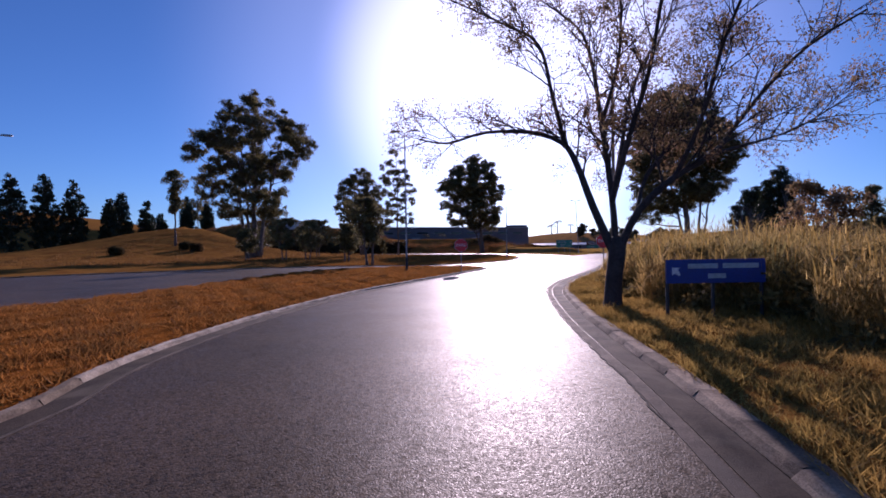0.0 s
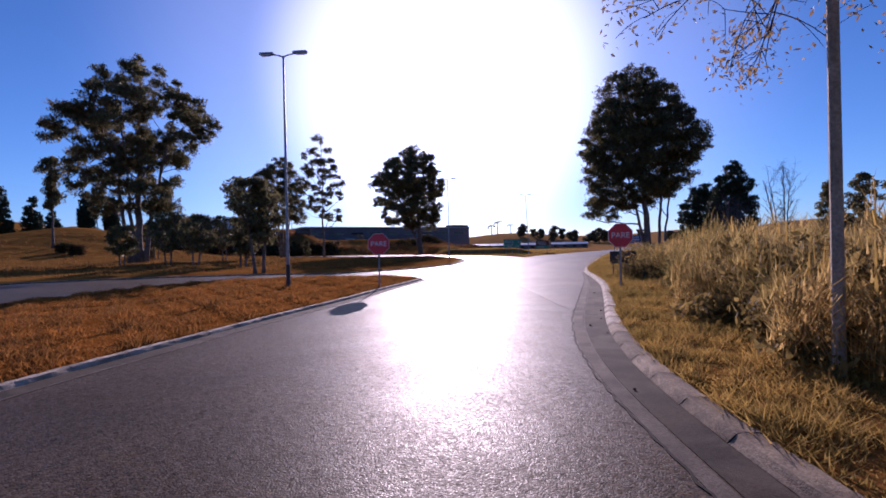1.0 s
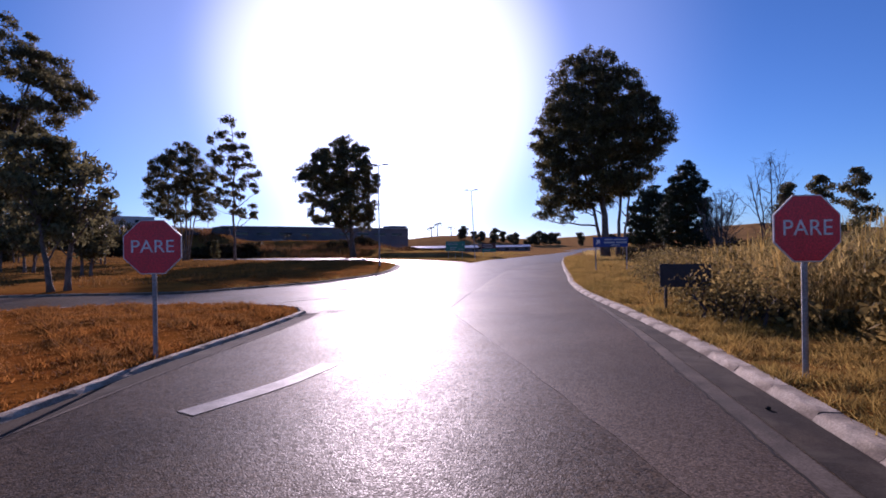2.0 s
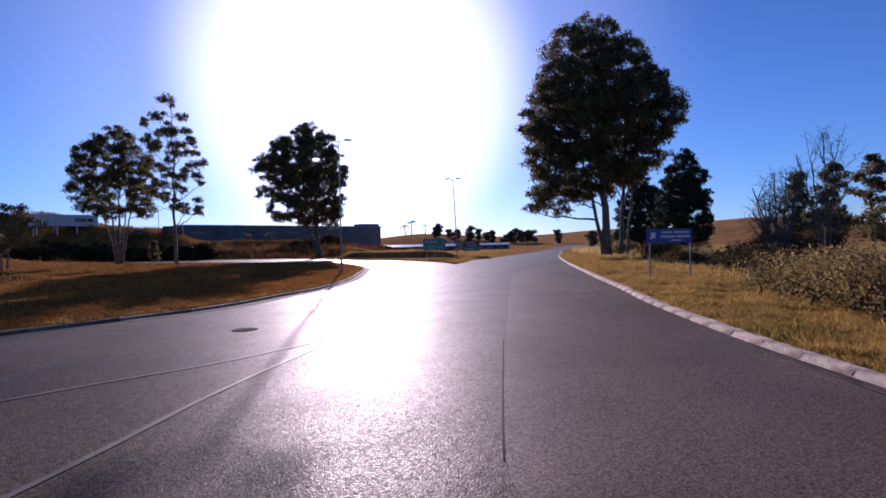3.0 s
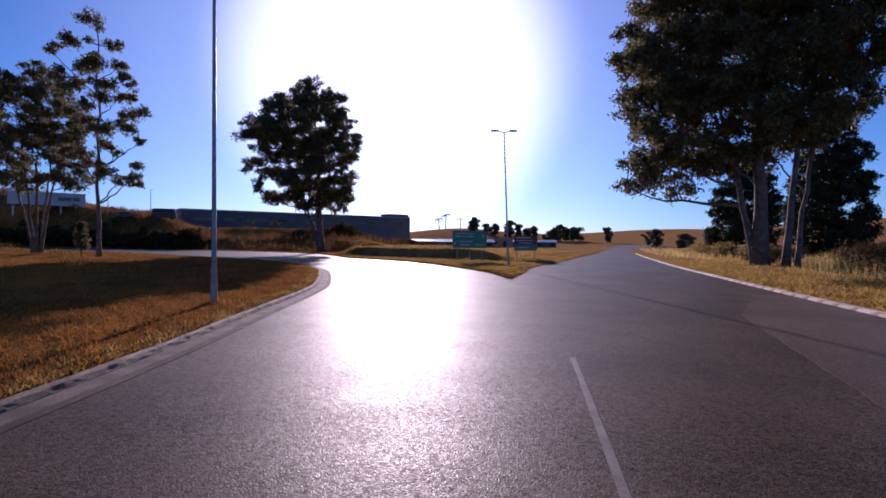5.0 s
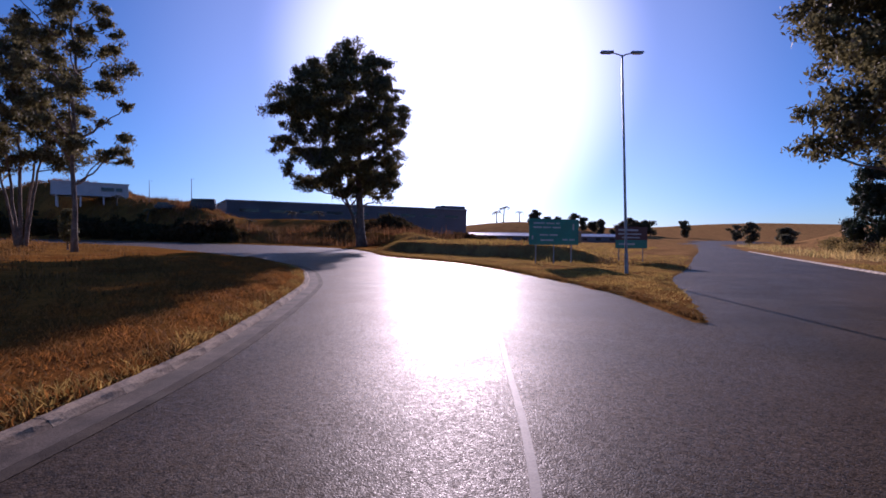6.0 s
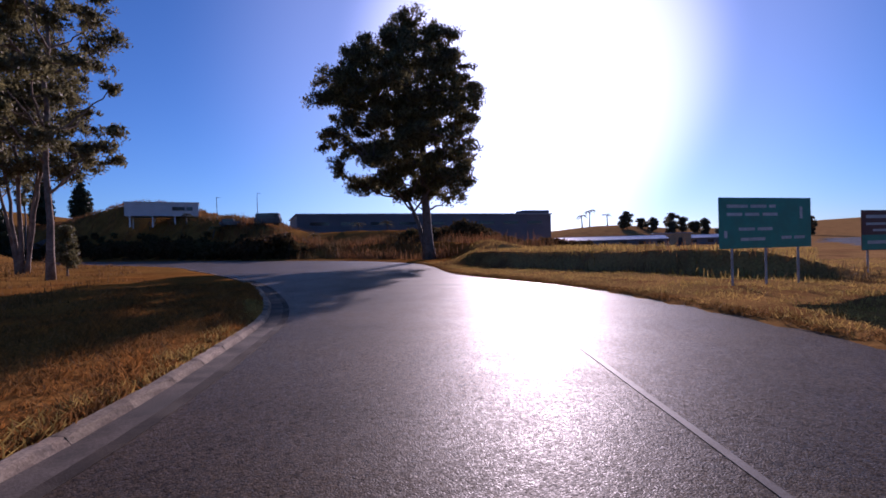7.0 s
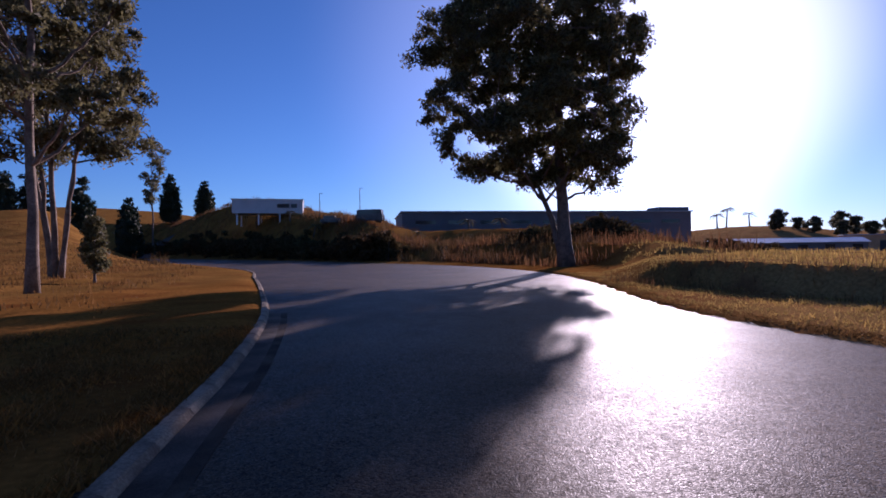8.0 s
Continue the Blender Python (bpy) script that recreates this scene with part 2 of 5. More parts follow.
M_STEEL = mat("galvanised_steel", (0.36, 0.36, 0.36), rough=0.5, metal=0.6, color2=(0.24, 0.23, 0.22), scale=3, scale2=30)
M_WOODPOLE = mat("weathered_wood", (0.46, 0.36, 0.26), rough=0.85, color2=(0.3, 0.22, 0.15), scale=1.5, scale2=30, bump=0.4, bump_scale=40)
M_RED = mat("sign_red", (0.78, 0.035, 0.045), rough=0.4, color2=(0.66, 0.03, 0.04), scale=3, scale2=40)
M_WHITE = mat("white_paint", (0.75, 0.74, 0.72), rough=0.5, color2=(0.66, 0.64, 0.6), scale=2, scale2=30)
M_SIGN_TEXT = mat("weathered_sign_paint", (0.5, 0.52, 0.5), rough=0.5, color2=(0.36, 0.4, 0.38), scale=6, scale2=60)
M_BLUE = mat("sign_blue", (0.02, 0.05, 0.25), rough=0.4, color2=(0.025, 0.05, 0.2), scale=3, scale2=40)
M_GREEN = mat("sign_green", (0.025, 0.25, 0.18), rough=0.4, color2=(0.03, 0.2, 0.145), scale=3, scale2=40)
M_BROWN = mat("sign_brown", (0.12, 0.04, 0.03), rough=0.45, color2=(0.1, 0.035, 0.03), scale=3, scale2=40)
M_DARK = mat("dark_plate", (0.035, 0.033, 0.035), rough=0.6, scale=3, scale2=40)
M_WALL = mat("plaster_wall", (0.62, 0.6, 0.57), rough=0.9, color2=(0.54, 0.52, 0.49), scale=0.6, scale2=20, bump=0.1)
M_CLAD = mat("grey_cladding", (0.13, 0.12, 0.13), rough=0.6, color2=(0.1, 0.095, 0.1), scale=0.2, scale2=10)
M_ROOF = mat("roof_sheet", (0.34, 0.34, 0.36), rough=0.4, metal=0.3, color2=(0.26, 0.26, 0.27), scale=0.4, scale2=12)
M_ROOF_PALE = mat("pale_roof_sheet", (0.72, 0.72, 0.72), rough=0.45, color2=(0.6, 0.6, 0.62), scale=0.4, scale2=12)
M_GLASS = mat("window_glass", (0.03, 0.035, 0.04), rough=0.08, scale=2, scale2=10)
M_RUBBER = mat("tyre_rubber", (0.02, 0.02, 0.02), rough=0.8)
M_CARWHITE = mat("car_white", (0.6, 0.6, 0.6), rough=0.25, scale=1, scale2=5)
M_CARDARK = mat("car_dark", (0.05, 0.055, 0.07), rough=0.25, scale=1, scale2=5)


# ---- mesh helpers ----
def mesh_ob(name, verts, faces, material, parent=None, label="", smooth=False):
    me = bpy.data.meshes.new(name)
    me.from_pydata([tuple(v) for v in verts], [], [tuple(f) for f in faces])
    me.materials.append(material)
    if smooth:
        me.polygons.foreach_set("use_smooth", [True] * len(me.polygons))
    ob = new(name, me)
    if parent:
        ob.parent = parent
    if label:
        ob["label"] = label
    return ob


def part(name, bm, material, parent=None, label="", smooth=False):
    """Links a bmesh as one mesh object under a thing or part."""
    me = bpy.data.meshes.new(name)
    bm.to_mesh(me)
    bm.free()
    me.materials.append(material)
    if smooth:
        me.polygons.foreach_set("use_smooth", [True] * len(me.polygons))
    ob = new(name, me)
    if parent:
        ob.parent = parent
    if label:
        ob["label"] = label
    return ob


def thing(name, at, label, category, group="", rz=0.0):
    ob = new(name)
    ob.empty_display_size = 0.2
    ob.matrix_world = pose(*at, 0, 0, rz)
    return tagged(ob, label, category, group)


def box(sx, sy, sz, at=(0, 0, 0), bevel=0.0, bm=None):
    bm = bm or bmesh.new()
    r = bmesh.ops.create_cube(bm, size=1.0, matrix=Matrix.Translation(at) @ Matrix.Diagonal((sx, sy, sz, 1)))
    if bevel:
        es = {e for v in r["verts"] for e in v.link_edges}
        bmesh.ops.bevel(bm, geom=list(es), offset=bevel, segments=2, affect="EDGES")
    return bm


def tube(points, radii, sides=8, cap=True):
    """Verts and faces of a tapered tube along points."""
    pts = [Vector(p) for p in points]
    vs, fs = [], []
    ref = Vector((1, 0, 0))
    for i, p in enumerate(pts):
        d = (pts[min(i + 1, len(pts) - 1)] - pts[max(i - 1, 0)]).normalized()
        u = d.cross(ref)
        if u.length < 0.2:
            u = d.cross(Vector((0, 1, 0)))
        u.normalize()
        w = d.cross(u)
        for k in range(sides):
            a = 2 * math.pi * k / sides
            vs.append(p + (u * math.cos(a) + w * math.sin(a)) * radii[i])
    for i in range(len(pts) - 1):
        for k in range(sides):
            a, b = i * sides + k, i * sides + (k + 1) % sides
            fs.append((a, b, b + sides, a + sides))
    if cap:
        fs.append(tuple(reversed(range(sides))))
        fs.append(tuple(range((len(pts) - 1) * sides, len(pts) * sides)))
    return vs, fs


def join(*lots):
    vs, fs = [], []
    for v, f in lots:
        o = len(vs)
        vs.extend(v)
        fs.extend(tuple(i + o for i in q) for q in f)
    return vs, fs


def smooth_line(pts, step=1.0):
    """Catmull-Rom through the points, resampled to even steps."""
    p = np.array([pts[0], *pts, pts[-1]], float)
    out = []
    for i in range(1, len(p) - 2):
        for s in np.linspace(0, 1, 12, endpoint=False):
            a, b, c, d = p[i - 1], p[i], p[i + 1], p[i + 2]
            out.append(0.5 * (2 * b + (c - a) * s + (2 * a - 5 * b + 4 * c - d) * s * s + (3 * b - a - 3 * c + d) * s ** 3))
    out.append(p[-2])
    out = np.array(out)
    seg = np.hypot(*np.diff(out, axis=0).T)
    cum = np.concatenate([[0], np.cumsum(seg)])
    n = max(2, int(round(cum[-1] / step)) + 1)
    t = np.linspace(0, cum[-1], n)
    return np.stack([np.interp(t, cum, out[:, 0]), np.interp(t, cum, out[:, 1])], 1)


def offset_line(line, d):
    """The line shifted d metres to its left."""
    t = np.gradient(line, axis=0)
    t /= np.hypot(t[:, 0], t[:, 1])[:, None]
    return line + np.stack([-t[:, 1], t[:, 0]], 1) * d


# ---- plan: the edges of the road ----
KERB_RIGHT = smooth_line([(2.2, -30), (2.1, -10), (2.1, 5), (2.0, 8), (1.85, 12), (1.85, 16), (1.95, 19), (2.3, 21.8), (2.95, 24.7), (4.15, 28.9), (5.6, 34.2), (6.6, 39), (7.7, 44.8), (9.4, 50.9), (10.8, 55), (14.1, 65.2), (21.5, 87), (31, 112), (54, 166), (90, 240), (150, 345)])
EDGE_BRANCH = smooth_line([(9.7, 85.6), (11.7, 91), (14.4, 98.7), (18.3, 106), (27, 124), (42, 155), (61, 196), (90, 250), (148, 346)])
EDGE_FAR = smooth_line([(-160, 214), (-90, 186), (-50, 168), (-30, 157), (-18, 149), (-9.3, 139), (-5, 130), (-2.5, 122), (-0.8, 117.5), (2.3, 112.8), (5, 108.5), (7.3, 102.1), (8.3, 98.2), (9.2, 94.8), (9.75, 90.5), (9.7, 85.6)])
KERB_LEFT = smooth_line([(-43, -30), (-42, 0), (-40, 25), (-37.5, 34), (-34, 38.5), (-28, 43.5), (-22, 47.6), (-15, 49), (-9, 48.8), (-7, 50.4), (-5.2, 52.2), (-3.6, 54.2), (-2.3, 57.5), (-1.1, 60.5), (-0.2, 65), (0.35, 70), (0.6, 75), (0.85, 79), (0.9, 82.5), (0.5, 86.5), (0, 90), (-0.6, 93.5), (-1.6, 97), (-2.7, 100.2), (-4.4, 103.5), (-6.1, 106.2), (-8, 109.1), (-11.5, 113.7), (-16.7, 119.4), (-25, 128), (-36, 138.5), (-60, 153), (-100, 176), (-160, 211)])
ISLAND = smooth_line([(-4.6, -30), (-4.8, -5), (-5.2, 4), (-5.9, 6.5), (-6.3, 9), (-6.5, 12.2), (-6.4, 16), (-6.1, 20), (-5.6, 22.8), (-4.9, 26.5), (-4, 30.5), (-3.3, 34.5), (-2.6, 37.6), (-2.15, 40.2), (-2.2, 41.2), (-3.1, 42.4), (-5.6, 43.3), (-9, 43.6), (-12.8, 42.0), (-14.8, 39), (-15.7, 33.8), (-15.4, 21), (-15.4, 16), (-15.9, 12), (-16.5, 5), (-17, -30)])
VERGES = [
    np.vstack([KERB_RIGHT, [(3000, 2900), (3000, -2000), (2.2, -2000)]]),
    np.vstack([EDGE_FAR, EDGE_BRANCH[1:], [(3000, 3000), (-3000, 3000), (-3000, 216)]]),
    np.vstack([KERB_LEFT, [(-3000, 209), (-3000, -2000), (-43, -2000)]]),
    np.vstack([ISLAND, [(-17, -2000), (-4.6, -2000)]]),
]


def thin(poly):
    keep = [i for i, p in enumerate(poly) if i % 2 == 0 or i > len(poly) - 5]
    keep = [i for i in keep if (abs(poly[i][0]) < 200 and -30 < poly[i][1] < 260) or i % 40 == 0 or i > len(poly) - 5]
    return poly[keep]


EDGES = [thin(p) for p in VERGES]


def exact_depth(x, y):
    """How far each point lies inside a verge (metres; negative on the road)."""
    x, y = np.asarray(x, np.float32).ravel(), np.asarray(y, np.float32).ravel()
    out = np.empty(x.shape, np.float32)
    for i in range(0, len(x), 4000):
        px, py = x[i:i + 4000, None], y[i:i + 4000, None]
        best = np.full(len(px), 1e9, np.float32)
        inside = np.zeros(len(px), bool)
        for poly in EDGES:
            (ax, ay), (bx, by) = poly.T.astype(np.float32), np.roll(poly, -1, axis=0).T.astype(np.float32)
            dx, dy = bx - ax, by - ay
            k = np.clip(((px - ax) * dx + (py - ay) * dy) / (dx * dx + dy * dy + 1e-9), 0, 1)
            best = np.minimum(best, np.sqrt(((px - ax - k * dx) ** 2 + (py - ay - k * dy) ** 2).min(1)))
            cross = ((ay > py) != (by > py)) & (px < dx * (py - ay) / np.where(dy == 0, 1e-9, dy) + ax)
            inside |= cross.sum(1) % 2 == 1
        out[i:i + 4000] = np.where(inside, best, -best)
    return out


def verge_depth(x, y):
    """The same, read from the grid of the ground."""
    x, y = np.asarray(x, float).ravel(), np.asarray(y, float).ravel()
    i, j = np.clip(np.searchsorted(GX, x) - 1, 0, len(GX) - 2), np.clip(np.searchsorted(GY, y) - 1, 0, len(GY) - 2)
    u, v = (x - GX[i]) / (GX[i + 1] - GX[i]), (y - GY[j]) / (GY[j + 1] - GY[j])
    return (GD[j, i] * (1 - u) + GD[j, i + 1] * u) * (1 - v) + (GD[j + 1, i] * (1 - u) + GD[j + 1, i + 1] * u) * v


def grid_axis(lo, hi, step, far_lo, far_hi):
    mid = list(np.arange(lo, hi + 1e-6, step))
    a, s = [lo], step
    while a[-1] > far_lo:
        s *= 1.12
        a.append(a[-1] - s)
    b, s = [hi], step
    while b[-1] < far_hi:
        s *= 1.12
        b.append(b[-1] + s)
    return np.array(a[:0:-1] + mid + b[1:])


GX = grid_axis(-30, 32, 0.5, -3000, 3000)
GY = grid_axis(-4, 150, 0.5, -2000, 3000)
gx, gy = np.meshgrid(GX, GY)
GD = exact_depth(gx, gy).reshape(gx.shape)


def step01(v, lo, hi):
    k = np.clip((v - lo) / (hi - lo), 0, 1)
    return k * k * (3 - 2 * k)


def lumps(x, y, s, seed=0.0):
    return np.sin(x / s * 1.3 + seed) * np.cos(y / s * 1.1 + 2 * seed) + 0.6 * np.sin(x / s * 2.7 + y / s * 1.9 + seed) + 0.35 * np.cos(x / s * 5.3 - y / s * 4.1 + 3 * seed)


def terrain(x, y):
    """Height of the open ground."""
    d = verge_depth(x, y)
    x, y = np.asarray(x, float).ravel(), np.asarray(y, float).ravel()
    z = -0.12 + 0.20 * step01(d, -0.16, 0.2) + 0.05 * step01(d, 0.2, 1.5)
    grow = step01(d, 0.5, 4.0)
    z += grow * 0.045 * lumps(x, y, 1.7) + step01(d, 3, 15) * 0.10 * lumps(x, y, 7.0, 1.0)
    north = step01(d, 3, 9) * (y > 100)
    # bank with the buildings behind the bend
    bank = (step01(d, 5, 14) * 6.0 + step01(d, 12, 26) * 1.8) * step01(-x - 30 - 0.5 * (y - 158), -3, 10) * (y > np.interp(x, EDGE_FAR[:, 0], EDGE_FAR[:, 1]))
    z += bank
    z += 4.0 * step01(d, 6, 20) * step01(-x, 74, 104) * (y > np.interp(x, EDGE_FAR[:, 0], EDGE_FAR[:, 1]))
    # its lower shoulder below the warehouse
    shoulder = (2.0 * step01(d, 6, 11) + 2.6 * step01(d, 15, 24)) * step01(-x - 0.12 * (y - 150), -3, 7) * step01(x + 0.5 * (y - 158), -40, -27) * (y > 140)
    z += shoulder
    # low bank face behind the signs
    along = y - (121.3 - 1.05 * (x - 3.5))
    z += 1.0 * step01(along, -0.1, 0.6) * step01(x, -5, -1) * step01(-x, -16, -12) * step01(d, 1.0, 3.0) * (y > 100) * step01(200 - y, 0, 60)
    # mound beyond the side road
    z += 10.5 * np.exp(-(((x + 112) / 40) ** 2 + ((y - 172) / 46) ** 2)) * step01(d, 1.5, 16)
    # low rise in the field to the right
    z += 9.0 * np.exp(-(((x - 118) / 42) ** 2 + ((y - 175) / 50) ** 2)) * step01(d, 8, 30)
    # far hills
    r = np.hypot(x, y)
    ang = np.degrees(np.arctan2(x, y))
    z += step01(r, 240, 700) * (10 + 10 * np.exp(-((ang - 30) / 14) ** 2) + 34 * np.exp(-((ang + 50) / 12) ** 2)) * (0.85 + 0.08 * lumps(x, y, 160, 2.0)) * 1.0
    # low ridge beyond the warehouse
    z += 8.0 * np.exp(-((ang - 6.5) / 6.5) ** 2) * step01(r, 290, 380) * step01(900 - r, 0, 300)
    # the field to the right of the reeds lies a little lower
    z -= 0.8 * step01(d, 8, 22) * step01(x - y * 0.35, 12, 30) * step01(300 - r, 0, 80)
    return z


GZ = terrain(gx, gy).reshape(gx.shape)


def ground_z(x, y):
    return float(terrain([x], [y])[0])


def sheet(name, keep, z, material):
    idx = np.arange(gx.size).reshape(gx.shape)
    faces = np.stack([idx[:-1, :-1], idx[:-1, 1:], idx[1:, 1:], idx[1:, :-1]], -1)[keep]
    used, inv = np.unique(faces, return_inverse=True)
    vs = np.stack([gx.ravel()[used], gy.ravel()[used], z.ravel()[used]], 1)
    return mesh_ob(name, vs.tolist(), inv.reshape(-1, 4).tolist(), material, smooth=True)


all_cells = np.ones((len(GY) - 1, len(GX) - 1), bool)
ground = tagged(sheet("ground", all_cells, GZ, M_GROUND), "rough ground of dry russet and straw grass with bare earth, tinted paler for haze far off", "ground", kind="structure")
near_road = np.minimum(np.minimum(GD[:-1, :-1], GD[1:, 1:]), np.minimum(GD[:-1, 1:], GD[1:, :-1])) < 0.3
road = tagged(sheet("road", near_road, np.zeros_like(GZ) + np.where(np.hypot(gx, gy) > 240, np.maximum(0, GZ + 0.13), 0), M_ASPHALT), "worn grey asphalt road with a junction and a fork", "road", kind="structure")


# ---- trees ----
def leaf_cards(centres, radii, per, size, rng, squash=0.7, droop=0.5):
    """Many small pointed leaf sprays round the clump centres."""
    c = np.repeat(np.array(centres), per, axis=0)
    r = np.repeat(np.array(radii), per)[:, None]
    n = len(c)
    d = rng.normal(size=(n, 3))
    d /= np.linalg.norm(d, axis=1)[:, None]
    p = c + d * r * (rng.random((n, 1)) ** 0.45) * np.array([1, 1, squash])
    ax = rng.normal(size=(n, 3))
    ax[:, 2] -= droop
    ax /= np.linalg.norm(ax, axis=1)[:, None]
    side = np.cross(ax, rng.normal(size=(n, 3)))
    side /= np.linalg.norm(side, axis=1)[:, None]
    s = size * (0.6 + 0.8 * rng.random((n, 1)))
    a, b = p - ax * s, p + ax * s
    m1, m2 = p + side * s * 0.42, p - side * s * 0.42
    vs = np.stack([a, m1, b, m2], 1).reshape(-1, 3)
    fs = np.arange(4 * n).reshape(-1, 4)
    return vs, fs


def fast_mesh(name, vs, fs, material, parent):
    me = bpy.data.meshes.new(name)
    n, k = fs.shape
    me.vertices.add(len(vs))
    me.vertices.foreach_set("co", np.asarray(vs, np.float32).ravel())
    me.loops.add(n * k)
    me.loops.foreach_set("vertex_index", fs.ravel().astype(np.int32))
    me.polygons.add(n)
    me.polygons.foreach_set("loop_start", (np.arange(n) * k).astype(np.int32))
    me.update(calc_edges=True)
    me.validate()
    me.materials.append(material)
    ob = new(name, me)
    if parent:
        ob.parent = parent
    return ob


def curve3(a, b, c, n=6):
    a, b, c = Vector(a), Vector(b), Vector(c)
    return [a * (1 - t) ** 2 + b * 2 * t * (1 - t) + c * t * t for t in (i / n for i in range(n + 1))]


def tree(name, at, height, width, label, category="tree", seed=1, stems=1, trunk_r=0.35, crown_from=0.3, profile="round", clumps=70, clump_r=1.3,
         leaves=120, leaf=0.3, leaf_mat=None, bark=None, lean=(0, 0), shift=(0, 0), spread=0.5, squash=0.62, shell=0.5, group="", twigs=0):
    """A tapered trunk with limbs that carry a crown of leaf clumps."""
    rng = np.random.default_rng(seed)
    rr = random.Random(seed)
    x, y = at[0], at[1]
    z0 = at[2] if len(at) > 2 else ground_z(x, y) - 0.08
    top = thing(name, (x, y, z0), label, category, group)
    bark = bark or M_BARK
    leaf_mat = leaf_mat or M_LEAF
    w = width / 2

    def reach(u):
        k = (u - crown_from) / (1 - crown_from)
        if profile == "round":
            return math.sqrt(max(0.0, 1 - (1.75 * (k - 0.45)) ** 2)) if k < 0.98 else 0.25
        if profile == "dome":
            return max(0.12, (0.62 + 0.75 * k if k < 0.5 else math.sqrt(max(0.0, 1 - ((k - 0.5) / 0.56) ** 2))))
        if profile == "spire":
            return max(0.1, (1 - k) ** 0.7 * (1 if k > 0.1 else 0.55 + 4.5 * k))
        if profile == "column":
            return max(0.12, math.sqrt(max(0, 1 - ((k - 0.38) / 0.64) ** 2)))
        if profile == "broad":
            return 0.7 + 1.2 * k if k < 0.25 else (1.0 if k < 0.66 else max(0.15, math.sqrt(max(0.0, 1 - ((k - 0.66) / 0.37) ** 2))))
        if profile == "umbrella":
            return 0.35 + 0.65 * k if k < 0.75 else max(0.2, 1 - (k - 0.75) * 3)
        return 1.0

    lots = []
    lines = []
    for s in range(stems):
        a = 2 * math.pi * s / stems + rr.random() * 1.5
        off = 0.0 if stems == 1 else trunk_r * 2.0
        fan = 0.0 if stems == 1 else spread * w * (0.25 + 0.5 * rr.random())
        hgt = height * (0.93 if s == 0 else 0.72 + 0.18 * rr.random())
        b = Vector((math.cos(a) * off, math.sin(a) * off, 0))
        e = Vector((math.cos(a) * fan + lean[0] + shift[0] * 0.6, math.sin(a) * fan + lean[1] + shift[1] * 0.6, hgt))
        mid = b.lerp(e, 0.5) + Vector((rr.uniform(-1, 1), rr.uniform(-1, 1), 0)) * 0.025 * height - Vector((math.cos(a), math.sin(a), 0)) * fan * 0.18
        ln = curve3(b, mid, e, 12)
        ln = [p + Vector((rr.uniform(-1, 1), rr.uniform(-1, 1), 0)) * 0.012 * height * 0.35 * min(1, i / 3) for i, p in enumerate(ln)]
        r0 = trunk_r / stems ** 0.4
        rad = [r0 * (1.35 if i == 0 else 1.0) * (1 - 0.88 * (i / 12) ** 0.8) + 0.02 for i in range(13)]
        lots.append(tube(ln, rad, 9))
        lines.append((ln, rad))
    centres, radii = [], []
    lobes = [(rr.random() * 6.28, rr.uniform(0.72, 1.12)) for _ in range(7)]
    for i in range(clumps):
        u = crown_from + (1 - crown_from) * ((i + rr.random()) / clumps)
        ang = rr.random() * 2 * math.pi
        lob = 1.0
        for la, lv in lobes:
            lob *= 1 + (lv - 1) * max(0, math.cos(ang - la + u * 3)) ** 2
        rho = reach(u) * w * lob * (shell + (1 - shell) * rr.random()) if rr.random() < 0.72 else reach(u) * w * rr.random()
        cr = clump_r * rr.uniform(0.6, 1.25)
        k = (u - crown_from) / (1 - crown_from)
        c = Vector((math.cos(ang) * max(0, rho - cr * 0.6) + shift[0] * (0.3 + 0.7 * k), math.sin(ang) * max(0, rho - cr * 0.6) + shift[1] * (0.3 + 0.7 * k), min(u * height, height - cr * 0.5)))
        centres.append(c)
        radii.append(cr)
        ln, rad = min(lines, key=lambda q: (q[0][-1].xy - c.xy).length + rr.random() * w * 0.3)
        zs = c.z - rho * rr.uniform(0.35, 0.8) - 0.04 * height
        j = min(range(13), key=lambda q: abs(ln[q].z - max(zs, crown_from * height * 0.62)))
        s0 = ln[j]
        mid = s0.lerp(c, 0.5) + Vector((0, 0, -0.10 * (c - s0).length if rr.random() < 0.6 else 0.08 * (c - s0).length))
        r0 = min(rad[j] * 0.55, 0.012 * (c - s0).length + 0.02)
        bl = [p + Vector((rr.uniform(-1, 1), rr.uniform(-1, 1), rr.uniform(-1, 1))) * 0.03 * (c - s0).length * (0 < q < 5) for q, p in enumerate(curve3(s0, mid, c, 5))]
        lots.append(tube(bl, [r0 * (1 - 0.8 * q / 5) + 0.006 for q in range(6)], 5, cap=False))
        for _ in range(3 + twigs):
            d = Vector((rr.uniform(-1, 1), rr.uniform(-1, 1), rr.uniform(-0.5, 1))) * cr * 1.05
            s1 = bl[rr.choice((3, 4, 5))]
            lots.append(tube(curve3(s1, s1 + d * 0.5 + Vector((0, 0, 0.1 * cr)), s1 + d, 3), [r0 * 0.28 + 0.006, r0 * 0.2 + 0.005, 0.006, 0.004], 4, cap=False))
    mesh_ob("trunk", *join(*lots), bark, top, smooth=True)
    if leaves:
        vs, fs = leaf_cards(centres, radii, leaves, leaf, rng, squash)
        fast_mesh("crown", vs, fs, leaf_mat, top)
    return top


def along_line(ln, f):
    """The point at fraction f of a polyline."""
    k = min(max(f, 0.0), 0.9999) * (len(ln) - 1)
    i = int(k)
    return ln[i].lerp(ln[i + 1], k - i)


